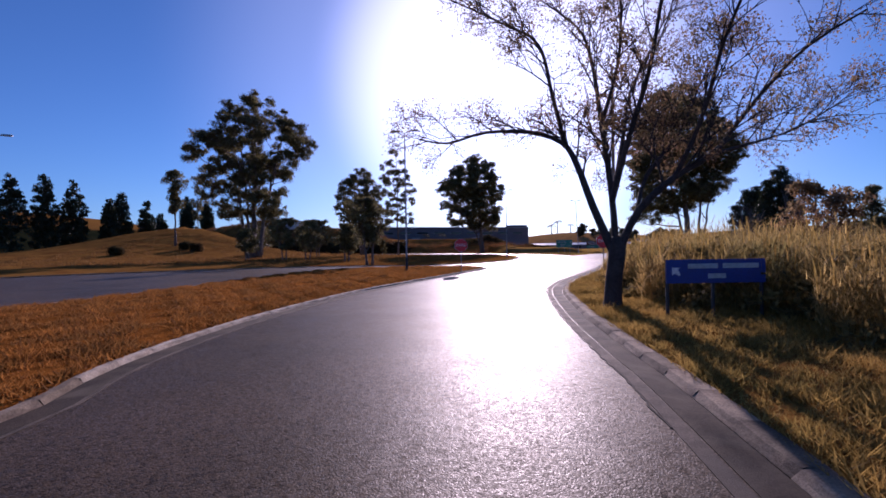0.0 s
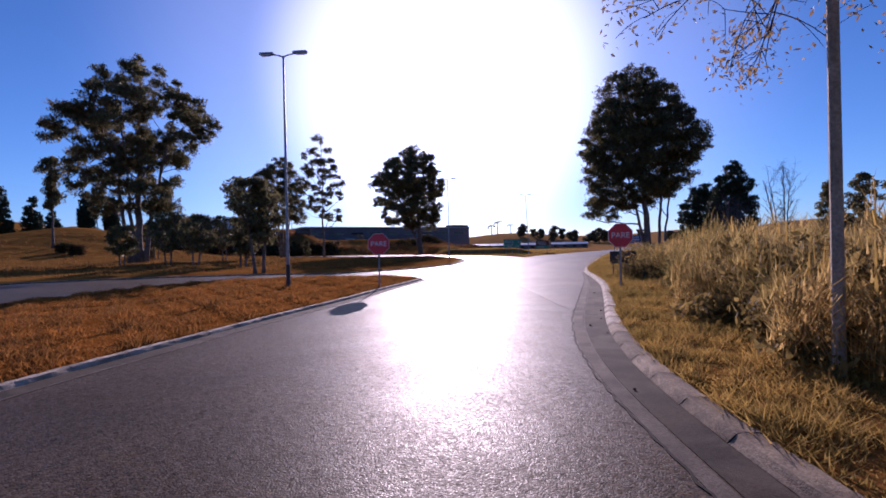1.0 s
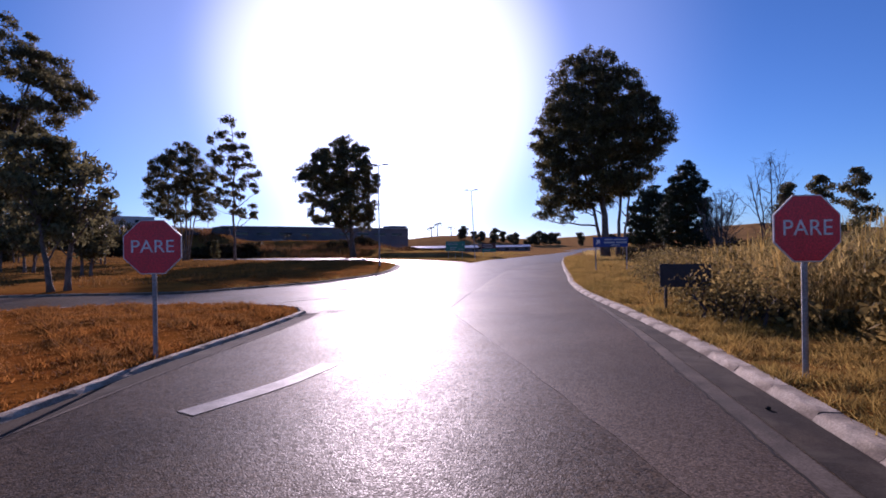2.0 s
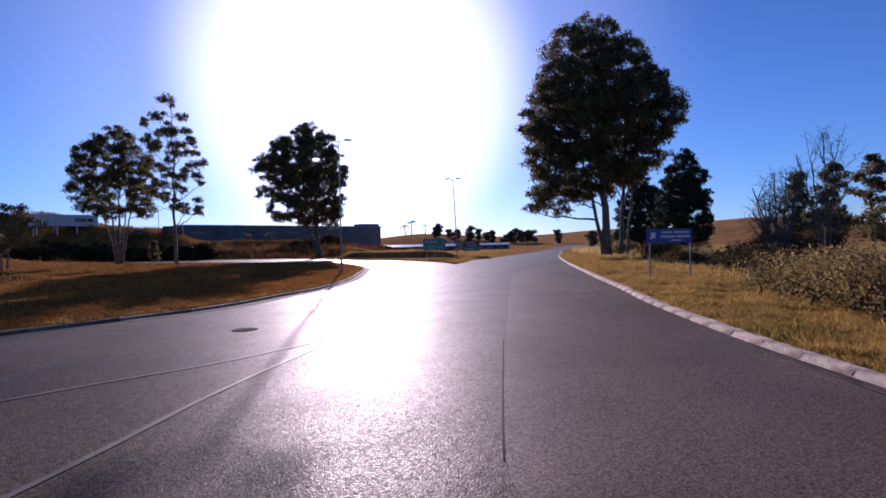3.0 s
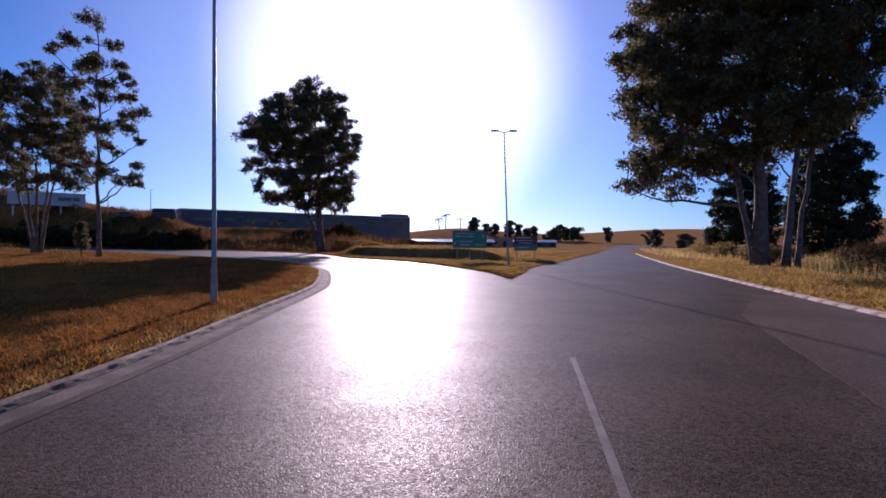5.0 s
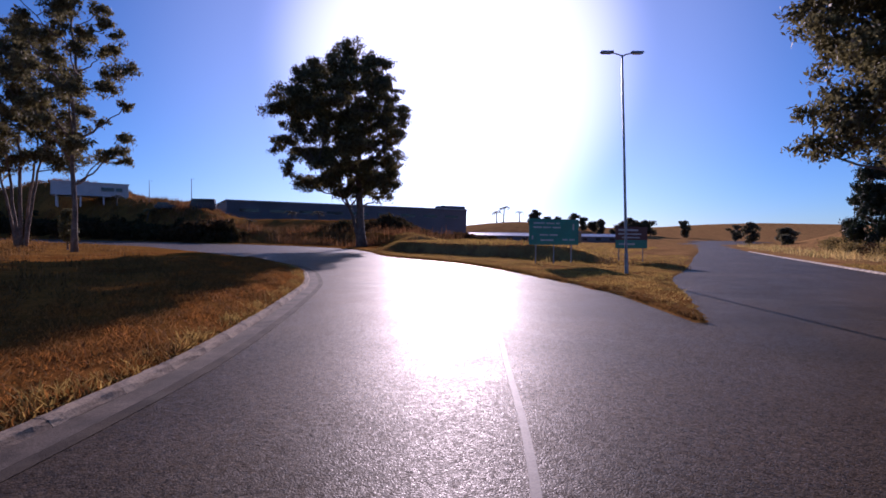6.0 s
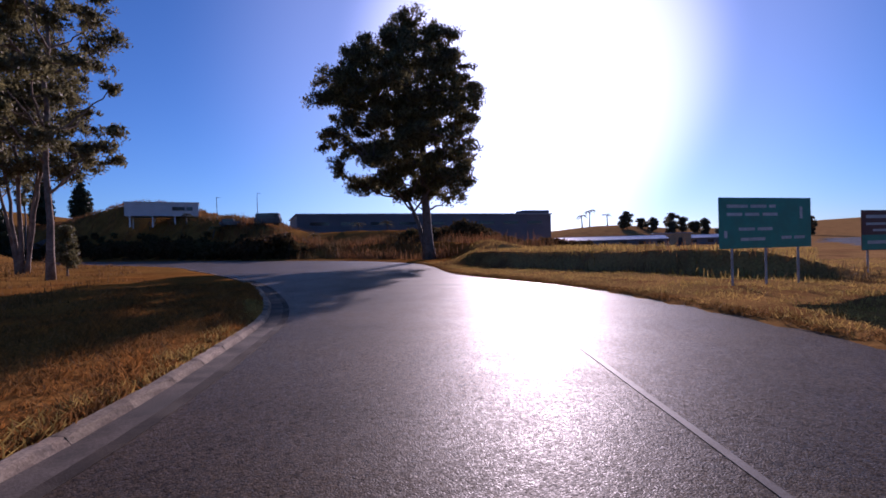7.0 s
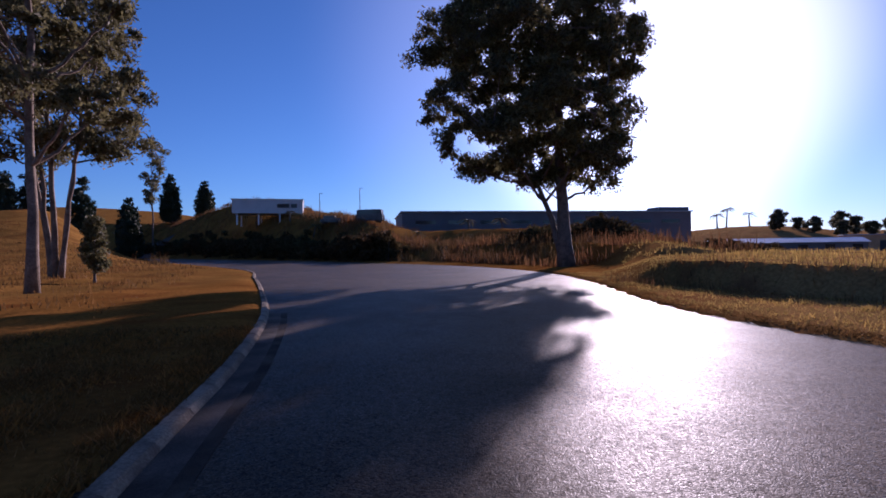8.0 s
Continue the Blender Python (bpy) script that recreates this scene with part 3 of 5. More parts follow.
def spline(pts, n=14):
    """A smooth run of points in space."""
    p = [Vector(q) for q in (pts[0], *pts, pts[-1])]
    out = []
    for i in range(1, len(p) - 2):
        m = max(2, n // (len(pts) - 1))
        for s in (k / m for k in range(m)):
            a, b, c, d = p[i - 1:i + 3]
            out.append(0.5 * (2 * b + (c - a) * s + (2 * a - 5 * b + 4 * c - d) * s * s + (3 * b - a - 3 * c + d) * s ** 3))
    return out + [p[-2]]


def sprays(centres, radii, total, size, rng, thin_under=0.35, slim=0.36, squash=0.78):
    """Hanging leaf sprays gathered in small tufts round each clump, full above and ragged below."""
    c, r = np.array(centres), np.array(radii)
    share = r ** 2 / (r ** 2).sum()
    k = rng.choice(len(c), total, p=share)
    tufts = 12
    td = rng.normal(size=(len(c), tufts, 3))
    td /= np.linalg.norm(td, axis=2)[..., None]
    td[..., 2] = np.abs(td[..., 2]) * rng.choice([1, 1, -0.8], size=td.shape[:2])
    td *= rng.uniform(0.35, 0.9, size=td.shape[:2])[..., None]
    j = rng.integers(0, tufts, total)
    d = rng.normal(size=(total, 3))
    d /= np.linalg.norm(d, axis=1)[:, None]
    d *= rng.random((total, 1)) ** 0.5 * rng.uniform(0.25, 0.6, (total, 1))
    d[:, 2] = d[:, 2] * 1.15 - 0.12
    off = td[k, j] + d
    keep = (off[:, 2] > -0.25) | (rng.random(total) > thin_under)
    k, off = k[keep], off[keep]
    p = c[k] + off * r[k][:, None] * np.array([1, 1, squash])
    n = len(p)
    ax = rng.normal(size=(n, 3)) * np.array([1, 1, 0.8])
    ax[:, 2] -= 0.8
    ax /= np.linalg.norm(ax, axis=1)[:, None]
    side = np.cross(ax, rng.normal(size=(n, 3)))
    side /= np.linalg.norm(side, axis=1)[:, None]
    s = size * rng.uniform(0.6, 1.4, (n, 1))
    vs = np.stack([p - ax * s, p + side * s * slim - ax * s * 0.2, p + ax * s, p - side * s * slim - ax * s * 0.2], 1).reshape(-1, 3)
    return vs, np.arange(4 * n).reshape(-1, 4)


def gum_tree(name, at, face, outline, stems, label, seed, clumps=120, clump_r=1.5, sprays_n=60000, leaf=0.18, leaf_mat=None, bark=None, depth=0.85, shell=0.45, boughs=14,
             dead=0, gap=0.62, sink=0.08, skew=0.0, group="", air=0.0, low=0.0):
    """A gum tree: stems, boughs and clumps of hanging leaves filling a crown. outline: height and reach to either side, across the heading face (degrees);
    stems: foot and top across, top's height, radius at the foot; air: share of the crown left open; low: the same towards its foot."""
    rng, rr = np.random.default_rng(seed), random.Random(seed)
    top = thing(name, (at[0], at[1], ground_z(*at) - sink), label, "tree", group)
    f = radians(face)
    right, away = Vector((math.cos(f), -math.sin(f), 0)), Vector((math.sin(f), math.cos(f), 0))
    hs, ls, rs = (np.array(q, float) for q in zip(*sorted(outline)))
    lots, lines = [], []
    for x0, x1, hgt, r0 in stems:
        y0, y1 = rr.uniform(-0.3, 0.3) * abs(x0), rr.uniform(-1.6, 1.6)
        a, e = right * x0 + away * y0, right * x1 + away * y1 + Vector((0, 0, hgt))
        mid = a.lerp(e, 0.45) + right * (x0 - x1) * 0.16 + Vector((0, 0, hgt * 0.06))
        ln = curve3(a, mid, e, 14)
        ln = [p + Vector((rr.uniform(-1, 1), rr.uniform(-1, 1), 0)) * 0.006 * hgt * min(1, i / 3) for i, p in enumerate(ln)]
        rad = [r0 * (1.4 if i == 0 else 1.12 if i == 1 else 1.0) * (1 - 0.9 * (i / 14) ** 0.9) + 0.02 for i in range(15)]
        lots.append(tube(ln, rad, 10))
        lines.append((ln, rad))
    # clump centres, kept apart from one another
    centres, radii = [], []
    wide = np.linspace(hs[0], hs[-1], 60)
    weight = np.interp(wide, hs, rs - ls) ** 1.5 + 0.2
    weight /= weight.sum()
    tries = 0
    while len(centres) < clumps and tries < clumps * 40:
        tries += 1
        h = float(rng.choice(wide, p=weight)) + rr.uniform(-0.3, 0.3)
        l_, r_ = float(np.interp(h, hs, ls)), float(np.interp(h, hs, rs))
        cr = clump_r * rr.uniform(0.6, 1.25)
        w = max(0.05, (r_ - l_) / 2 - cr * 0.62)
        th = rr.random() * 6.2832
        rho = w * (shell + (1 - shell) * rr.random() ** 0.6 if rr.random() < 0.75 else rr.random())
        across = (l_ + r_) / 2 + rho * math.cos(th)
        c = right * across + away * (rho * depth * math.sin(th) + skew * across) + Vector((0, 0, min(h, hs[-1] - cr * 0.45)))
        if air and noise.noise(Vector((c.x * 0.42, c.y * 0.42, c.z * 0.46 + seed * 1.7))) < air + low * (hs[-1] - h) / (hs[-1] - hs[0]):
            continue
        if all((c - q).length > gap * (cr + p) * (1.0 if tries < clumps * 20 else 0.7) for q, p in zip(centres, radii)):
            centres.append(c)
            radii.append(cr)
    # boughs reach into the crown, twigs run on from them to every clump
    heads = [centres[0]]
    while len(heads) < min(boughs, len(centres)):
        heads.append(max(centres, key=lambda q: min((q - o).length for o in heads)))
    runs = []
    for c in heads:
        ln, rad = min(lines, key=lambda q: min((p.xy - c.xy).length for p in q[0]) + rr.random() * 1.5)
        out = min((p.xy - c.xy).length for p in ln)
        want = max(hs[0] * 0.75, c.z - out * rr.uniform(0.55, 1.0) - 0.4)
        j = min(range(1, 14), key=lambda q: abs(ln[q].z - want))
        s0 = ln[j]
        mid = s0.lerp(c, 0.5) + Vector((rr.uniform(-0.06, 0.06), rr.uniform(-0.06, 0.06), -0.12)) * (c - s0).length
        bl = [p + Vector((rr.uniform(-1, 1), rr.uniform(-1, 1), rr.uniform(-1, 1))) * 0.022 * (c - s0).length * (0 < q < 8) for q, p in enumerate(curve3(s0, mid, c, 8))]
        r0 = min(rad[j] * 0.6, 0.014 * (c - s0).length + 0.03)
        lots.append(tube(bl, [r0 * (1 - 0.75 * q / 8) + 0.01 for q in range(9)], 6, cap=False))
        runs.append((bl, r0))
    for c, cr in zip(centres, radii):
        bl, r0 = min(runs + [(q[0][4:], 0.12) for q in lines], key=lambda q: min((p - c).length + max(0, p.z - c.z) * 2 for p in q[0]))
        s0 = min(bl, key=lambda p: (p - c).length + max(0, p.z - c.z) * 2)
        if (c - s0).length > 0.2:
            mid = s0.lerp(c, 0.5) + Vector((rr.uniform(-0.1, 0.1), rr.uniform(-0.1, 0.1), rr.uniform(-0.18, 0.05))) * (c - s0).length
            lots.append(tube(curve3(s0, mid, c, 5), [min(r0 * 0.55, 0.07) * (1 - 0.12 * q) + 0.006 for q in range(6)], 5, cap=False))
        for _ in range(3):
            d = Vector((rr.uniform(-1, 1), rr.uniform(-1, 1), rr.uniform(-0.4, 0.7))) * cr * 0.8
            lots.append(tube([c, c + d * 0.5 + Vector((0, 0, 0.08 * cr)), c + d], [0.03, 0.02, 0.008], 4, cap=False))
    for _ in range(dead):
        ln, rad = rr.choice(lines)
        s0 = along_line(ln, rr.uniform(0.25, 0.5))
        d = (right * rr.choice((-1, 1)) + away * rr.uniform(-0.6, 0.6)).normalized() * rr.uniform(2, 4)
        lots.append(tube(curve3(s0, s0 + d * 0.6 + Vector((0, 0, 0.2)), s0 + d + Vector((0, 0, 1.6)), 6), [0.05, 0.045, 0.04, 0.032, 0.025, 0.018, 0.01], 5, cap=False))
    mesh_ob("trunk", *join(*lots), bark or M_BARK, top, smooth=True)
    vs, fs = sprays(centres, radii, sprays_n, leaf, rng)
    fast_mesh("crown", vs, fs, leaf_mat or M_LEAF, top)
    return top


def roadside_tree(at):
    """A low-forked tree on bent limbs, with fine twigs and thin brown leaf."""
    rng, rr = np.random.default_rng(8), random.Random(8)
    top = thing("roadside_tree", (at[0], at[1], ground_z(*at) - 0.12), "dark multi-limbed roadside tree with sparse brown autumn leaves", "tree")
    f = radians(11.0)
    right, away = Vector((math.cos(f), -math.sin(f), 0)), Vector((math.sin(f), math.cos(f), 0))

    def at3(x, y, z):
        return right * x + away * y + Vector((0, 0, z))

    lots = [tube(spline([at3(0, 0, 0), at3(-0.02, 0, 0.25), at3(0.02, 0, 0.9), at3(0.1, 0, 1.5), at3(0.12, 0, 1.95)], 12), [0.37, 0.29, 0.255, 0.235, 0.225, 0.215, 0.21, 0.21, 0.215, 0.22, 0.21, 0.18, 0.13], 14)]
    limbs = [
        ([(0.05, 0, 1.45), (-0.5, 0.1, 2.8), (-0.9, 0.3, 3.95), (-1.3, 0.5, 4.6), (-2.2, 0.6, 5.0), (-3.6, 0.8, 5.15), (-4.8, 0.9, 4.95), (-5.8, 1.1, 5.2)], 0.15),
        ([(-1.2, 0.45, 4.5), (-1.5, 0.2, 5.8), (-1.8, -0.3, 7.1), (-2.7, -0.6, 7.7), (-4.3, -0.8, 8.6)], 0.085),
        ([(0.08, 0, 1.5), (0.0, 0.4, 3.0), (-0.25, 0.7, 5.1), (-0.5, 1.2, 7.0), (-0.9, 1.6, 8.2), (-2.0, 2.1, 9.4)], 0.13),
        ([(0.0, 0.3, 2.9), (0.45, -0.3, 4.5), (0.9, -0.8, 5.9), (1.15, -1.2, 7.3), (1.5, -1.5, 9.2), (1.9, -1.9, 10.6)], 0.1),
        ([(0.12, 0, 1.5), (0.65, -0.1, 2.6), (1.5, -0.2, 3.4), (2.4, 0.1, 3.95), (2.9, 0.3, 4.6), (3.8, 0.7, 5.7), (4.7, 0.8, 6.6), (5.9, 0.9, 7.3)], 0.14),
        ([(1.5, -0.2, 3.4), (2.0, -0.9, 4.6), (2.4, -1.6, 6.2), (3.1, -2.2, 7.9), (3.6, -2.6, 9.3)], 0.075),
        ([(2.4, 0.1, 3.95), (3.5, 0.9, 4.3), (4.6, 1.6, 4.7), (5.6, 2.0, 5.3)], 0.055),
        ([(0.0, 0.4, 3.0), (0.3, 1.5, 4.6), (0.5, 2.8, 6.2), (0.9, 4.0, 7.4), (1.5, 4.9, 8.0)], 0.085),
        ([(0.6, -0.1, 2.5), (0.9, 0.9, 3.6), (1.9, 2.1, 5.0), (2.6, 3.2, 6.6), (3.2, 3.9, 7.6)], 0.075),
        ([(0.02, 0.35, 2.95), (0.25, 1.7, 4.5), (0.35, 3.5, 5.4), (0.2, 5.2, 5.5), (-0.1, 6.6, 5.0)], 0.08),
        ([(0.3, 1.9, 4.6), (0.9, 3.2, 5.6), (1.3, 4.8, 5.7), (1.6, 6.2, 5.1)], 0.055),
        ([(-0.25, 0.7, 5.1), (0.2, 0.6, 6.6), (0.3, 0.2, 8.2), (0.1, -0.2, 9.8)], 0.07),
    ]
    centres, radii = [], []

    def twig(s, d, ln, r, level):
        """A bent shoot that forks on until it bears leaf."""
        side = Vector((rr.uniform(-1, 1), rr.uniform(-1, 1), rr.uniform(-0.6, 1.0)))
        e = s + (d + side * 0.35).normalized() * ln
        mid = s.lerp(e, 0.5) + Vector((rr.uniform(-0.1, 0.1), rr.uniform(-0.1, 0.1), rr.uniform(-0.02, 0.14))) * ln
        run_ = curve3(s, mid, e, 5)
        lots.append(tube(run_, [r * (1 - 0.15 * q) + 0.003 for q in range(6)], 5 if level < 2 else 4, cap=False))
        if level < 2:
            for q in range(3 if level else 4):
                k = rr.uniform(0.35, 1.0)
                dd = (run_[-1] - run_[0]).normalized() + Vector((rr.uniform(-1, 1), rr.uniform(-1, 1), rr.uniform(-0.8, 0.8))) * 0.9
                twig(along_line(run_, k), dd.normalized(), ln * rr.uniform(0.45, 0.75), r * 0.5, level + 1)
        else:
            for k in (0.55, 1.0):
                centres.append(along_line(run_, k))
                radii.append(rr.uniform(0.18, 0.4))

    for pts, r0 in limbs:
        ln = spline([at3(*q) for q in pts], 24)
        m = len(ln) - 1
        lots.append(tube(ln, [0.76 * r0 * (1 - 0.85 * (i / m) ** 0.8) + 0.008 for i in range(m + 1)], 9, cap=False))
        for i in range(17):
            k = 0.22 + 0.78 * (i + rr.random()) / 17
            d = (along_line(ln, k + 0.03) - along_line(ln, k - 0.03)).normalized() + Vector((rr.uniform(-1, 1), rr.uniform(-1, 1), rr.uniform(-0.5, 0.9))) * 0.8
            twig(along_line(ln, k), d.normalized(), rr.uniform(0.7, 1.5), r0 * 0.2 * (1.15 - k) + 0.008, 0)
    mesh_ob("trunk", *join(*lots), M_BARK_DARK, top, smooth=True)
    vs, fs = sprays(centres, radii, 52000, 0.04, rng, 0.2, 0.4, 1.0)
    fast_mesh("crown", vs, fs, M_LEAF_BROWN, top)


roadside_tree((2.62, 13.8))
gum_tree("gum_tree", (-49.6, 92.9), -28, [(8, -8, 7), (11, -9.5, 7.5), (14, -10, 7.5), (17, -11, 9), (19.5, -12.6, 11.5), (21.5, -12.2, 13), (25, -10, 11.5), (28.5, -6.5, 7), (31, -4, 5), (33, 0, 2)],
         [(0, 0.8, 30, 0.62), (-1.0, -5.5, 25, 0.36), (0.9, 6, 25, 0.4), (-0.6, -2.5, 28, 0.32)], "tall spreading gum tree with drooping olive foliage", 11, clumps=240, clump_r=1.55, sprays_n=120000, leaf=0.2, boughs=30, shell=0.35, gap=0.46, air=-0.65, low=0.58)
gum_tree("slender_gum_tree", (-26.2, 116.2), -18, [(8, -1, 4.6), (9.5, -3.5, 5.4), (12, -4, 4.4), (15, -4.6, 4.6), (18, -4.2, 4.2), (20, -5, 4), (22, -3.6, 2.8), (25.8, -0.8, 1)],
         [(0, -0.2, 25.3, 0.2)], "slender gum tree with separate clumps of foliage on a pale trunk", 21, clumps=54, clump_r=1.05, sprays_n=28000, leaf=0.15, bark=M_BARK_PALE, shell=0.55, boughs=16, gap=0.72, dead=3)
gum_tree("round_gum_tree", (-37.0, 123.5), -20, [(7.5, -3.5, 4.5), (9, -6.5, 5.5), (12, -7.2, 5.9), (15, -7.2, 5.8), (17.5, -6.4, 4.9), (19.5, -4, 3.4), (21, -2.4, 2), (22.4, -0.6, 1)],
         [(0, 0.5, 20, 0.18), (-0.4, -5, 17, 0.13), (0.35, 4, 17, 0.14), (-0.2, -2.2, 20, 0.14), (0.3, 2.2, 19, 0.12)], "round-crowned gum tree on several slim pale stems", 31, clumps=140, clump_r=1.2, sprays_n=60000, leaf=0.16, bark=M_BARK_PALE, shell=0.5, boughs=24, gap=0.5, air=-0.75, low=0.62)
gum_tree("large_gum_tree", (-8.4, 145.9), -12, [(7.2, -4, 5.6), (8.4, -9, 6), (9.4, -13, 6), (10.4, -12.4, 6), (11.4, -9, 6.4), (12.8, -13.4, 6.9), (14.2, -12.8, 7.3), (15.6, -9.5, 7.5), (17.6, -13.4, 7.4), (19.8, -13, 6.8), (21.2, -9.5, 5.8), (23, -9.8, 5), (24.8, -8.8, 4.2), (26.4, -5.8, 2.2), (27.8, -2.4, 0.4)],
         [(0, -1.4, 25.5, 0.58), (-0.2, -7.5, 19, 0.26)], "large dark gum tree beside the bend of the road", 45, clumps=280, clump_r=1.5, sprays_n=180000, leaf=0.175, shell=0.44, boughs=30, gap=0.45, air=-0.42, low=0.22)
gum_tree("broad_gum_tree", (32.0, 98.5), 28, [(5.6, -10.6, -6), (7, -10.8, -2), (8.6, -10.8, 3), (10, -10.7, 6), (13.8, -11, 8.6), (16.1, -11.6, 10.2), (18, -11.5, 10), (20, -10.8, 9.4), (23.3, -9.8, 7.6), (27.1, -8, 4.6), (29.5, -6, 2.6), (31.2, -3.6, 0)],
         [(0, -1.5, 29, 0.55), (1.7, 3.6, 24, 0.26), (2.5, 5, 20, 0.19), (-0.3, -6, 22, 0.26)], "broad dense gum tree with three trunks behind the kerb", 52, clumps=360, clump_r=1.7, sprays_n=200000, leaf=0.18, shell=0.42, boughs=36, gap=0.48, skew=-0.1, depth=0.62, air=-0.55, low=0.5)
gum_tree("cypress_tree", (58.9, 121.3), 28, [(0.6, -4.5, 4), (3, -5.8, 4.6), (6, -5.8, 4.6), (9.5, -5.3, 4.9), (12, -4.6, 4.6), (14, -4, 3.8), (16.5, -2.6, 2.2), (18.4, -0.6, 0.9)], [(0, 0, 17, 0.4)],
         "dense dark cypress standing in the field", 61, clumps=190, clump_r=1.25, sprays_n=75000, leaf=0.2, leaf_mat=M_LEAF_DARK, bark=M_BARK_DARK, depth=1.0, shell=0.6, boughs=20, gap=0.45)
gum_tree("cypress_tree", (63.4, 145.0), 38, [(0.5, -5.4, 5.6), (3, -6.2, 6.4), (6, -6, 6.4), (9.5, -5.2, 6), (12, -4.2, 5.2), (14, -3.2, 4.2), (15.8, -1.6, 2.6), (17.2, 0, 0.9)], [(0, 0, 16, 0.4)],
         "dense dark green tree with foliage down to the grass", 62, clumps=170, clump_r=1.4, sprays_n=52000, leaf=0.24, leaf_mat=M_LEAF_DARK, bark=M_BARK_DARK, depth=1.0, shell=0.6, boughs=18, gap=0.45)
# low trees on the verge beyond the side road
tree("small_tree", (-14.4, 50.3), 6.9, 8.0, "small spreading dark tree on the verge", seed=71, stems=2, trunk_r=0.16, crown_from=0.36, profile="umbrella", clumps=60, clump_r=0.8, leaves=130, leaf=0.14, group="small verge trees")
for i, (x, y, h, w) in enumerate(((-30.2, 72.5, 6.0, 6.5), (-36, 77, 6.8, 7.5), (-44.5, 81, 5.5, 6), (-22, 66, 5.2, 5), (-41, 104, 8, 9), (-58, 112, 7, 8))):
    tree("small_tree", (x, y), h, w, "small dark bushy tree on the dry grass", seed=80 + i, stems=2, trunk_r=0.14, crown_from=0.3, profile="dome", clumps=38, clump_r=0.85, leaves=110, leaf=0.17, group="small verge trees")
tree("sapling", (-31.5, 122.3), 3.9, 2.0, "slim leafy sapling on the dry grass", "tree", seed=88, trunk_r=0.06, crown_from=0.22, profile="column", clumps=36, clump_r=0.45, leaves=90, leaf=0.11)
# conifers on the slope to the left
for i, (x, y, h, w) in enumerate(((-165.7, 149.1, 29, 12), (-163.5, 159.5, 30, 11), (-162.2, 169.8, 29, 11), (-157.5, 182, 22, 9), (-159.6, 190.3, 27, 10), (-156.3, 200.9, 25, 9), (-129.5, 196, 13, 7), (-165.6, 222, 19, 9), (-159.4, 233, 18, 8), (-157, 246, 16, 8))):
    h *= 0.97
    gum_tree("conifer", (x, y), -45, [(h * 0.06, -w * 0.36, w * 0.36), (h * 0.14, -w * 0.46, w * 0.46), (h * 0.35, -w * 0.46, w * 0.45), (h * 0.55, -w * 0.41, w * 0.42), (h * 0.75, -w * 0.32, w * 0.31), (h * 0.9, -w * 0.17, w * 0.18), (h, -0.3, 0.3)],
             [(0, 0, h * 0.98, 0.32)], "dark far conifer with a pointed crown", 100 + i, clumps=130, clump_r=1.5, sprays_n=14000, leaf=0.42, leaf_mat=M_LEAF_DARK, bark=M_BARK_DARK, depth=1.0, shell=0.55, boughs=8, gap=0.42, group="far conifers")
for i, (x, y, h, w) in enumerate(((-91.7, 128.9, 21, 11), (-137.9, 209.2, 35, 16))):
    tree("gum_tree", (x, y), h, w, "tall bare-stemmed gum tree with a flat crown", seed=120 + i, trunk_r=0.3, crown_from=0.45, profile="umbrella", clumps=34, clump_r=1.6, leaves=110, leaf=0.34)
# trees in the field to the right
for i, (x, y, h, w) in enumerate(((67.8, 106.4, 12.5, 6), (72.1, 104.4, 13.5, 7), (77.6, 103.2, 14.5, 8), (66, 101, 6.5, 8))):
    tree("field_tree", (x, y), h, w, "dark leafy tree in the field", seed=130 + i, trunk_r=0.25, crown_from=0.1, profile="column", clumps=50, clump_r=1.1, leaves=120, leaf=0.24, leaf_mat=M_LEAF, group="field trees")
for i, (x, y, h, w) in enumerate(((27.6, 65.9, 6.4, 6), (36.8, 71.6, 10.5, 7), (31, 70.5, 5.5, 5))):
    tree("bare_tree", (x, y), h, w, "leafless grey winter tree with fine twigs", seed=140 + i, stems=4, trunk_r=0.13, crown_from=0.3, profile="dome", clumps=60, clump_r=0.7, leaves=0, bark=M_BARK, twigs=6, spread=0.9, group="bare trees")
tree("thorn_bush", (13.2, 24.0), 4.3, 5.0, "olive brown bush rising behind the reeds", "bush", seed=150, stems=3, trunk_r=0.1, crown_from=0.2, profile="dome", clumps=40, clump_r=0.6, leaves=110, leaf=0.1, leaf_mat=M_LEAF_BROWN)
# far belt of bushes and palms
for i in range(16):
    rr = random.Random(i)
    x = 44 + i * 4.6 + rr.uniform(-1.5, 1.5)
    tree("far_tree", (x, 335 + rr.uniform(-12, 22)), rr.uniform(4.5, 9.5), rr.uniform(6, 10), "hazy round tree in the far belt of trees", seed=160 + i, trunk_r=0.3, crown_from=0.12, profile="dome", clumps=22, clump_r=1.5, leaves=80, leaf=0.5, leaf_mat=M_LEAF_HAZE, group="far belt of trees")
for i, (x, y, h, w) in enumerate(((90.4, 226, 6.6, 6.5), (100, 226, 4.6, 6), (104, 230, 4.2, 7), (111.8, 274, 6.5, 9), (84, 200, 2.4, 4))):
    tree("far_tree", (x, y), h, w, "small bushy tree beside the far road", seed=180 + i, trunk_r=0.2, crown_from=0.15, profile="dome", clumps=24, clump_r=1.0, leaves=90, leaf=0.34, leaf_mat=M_LEAF_HAZE, group="far road trees")


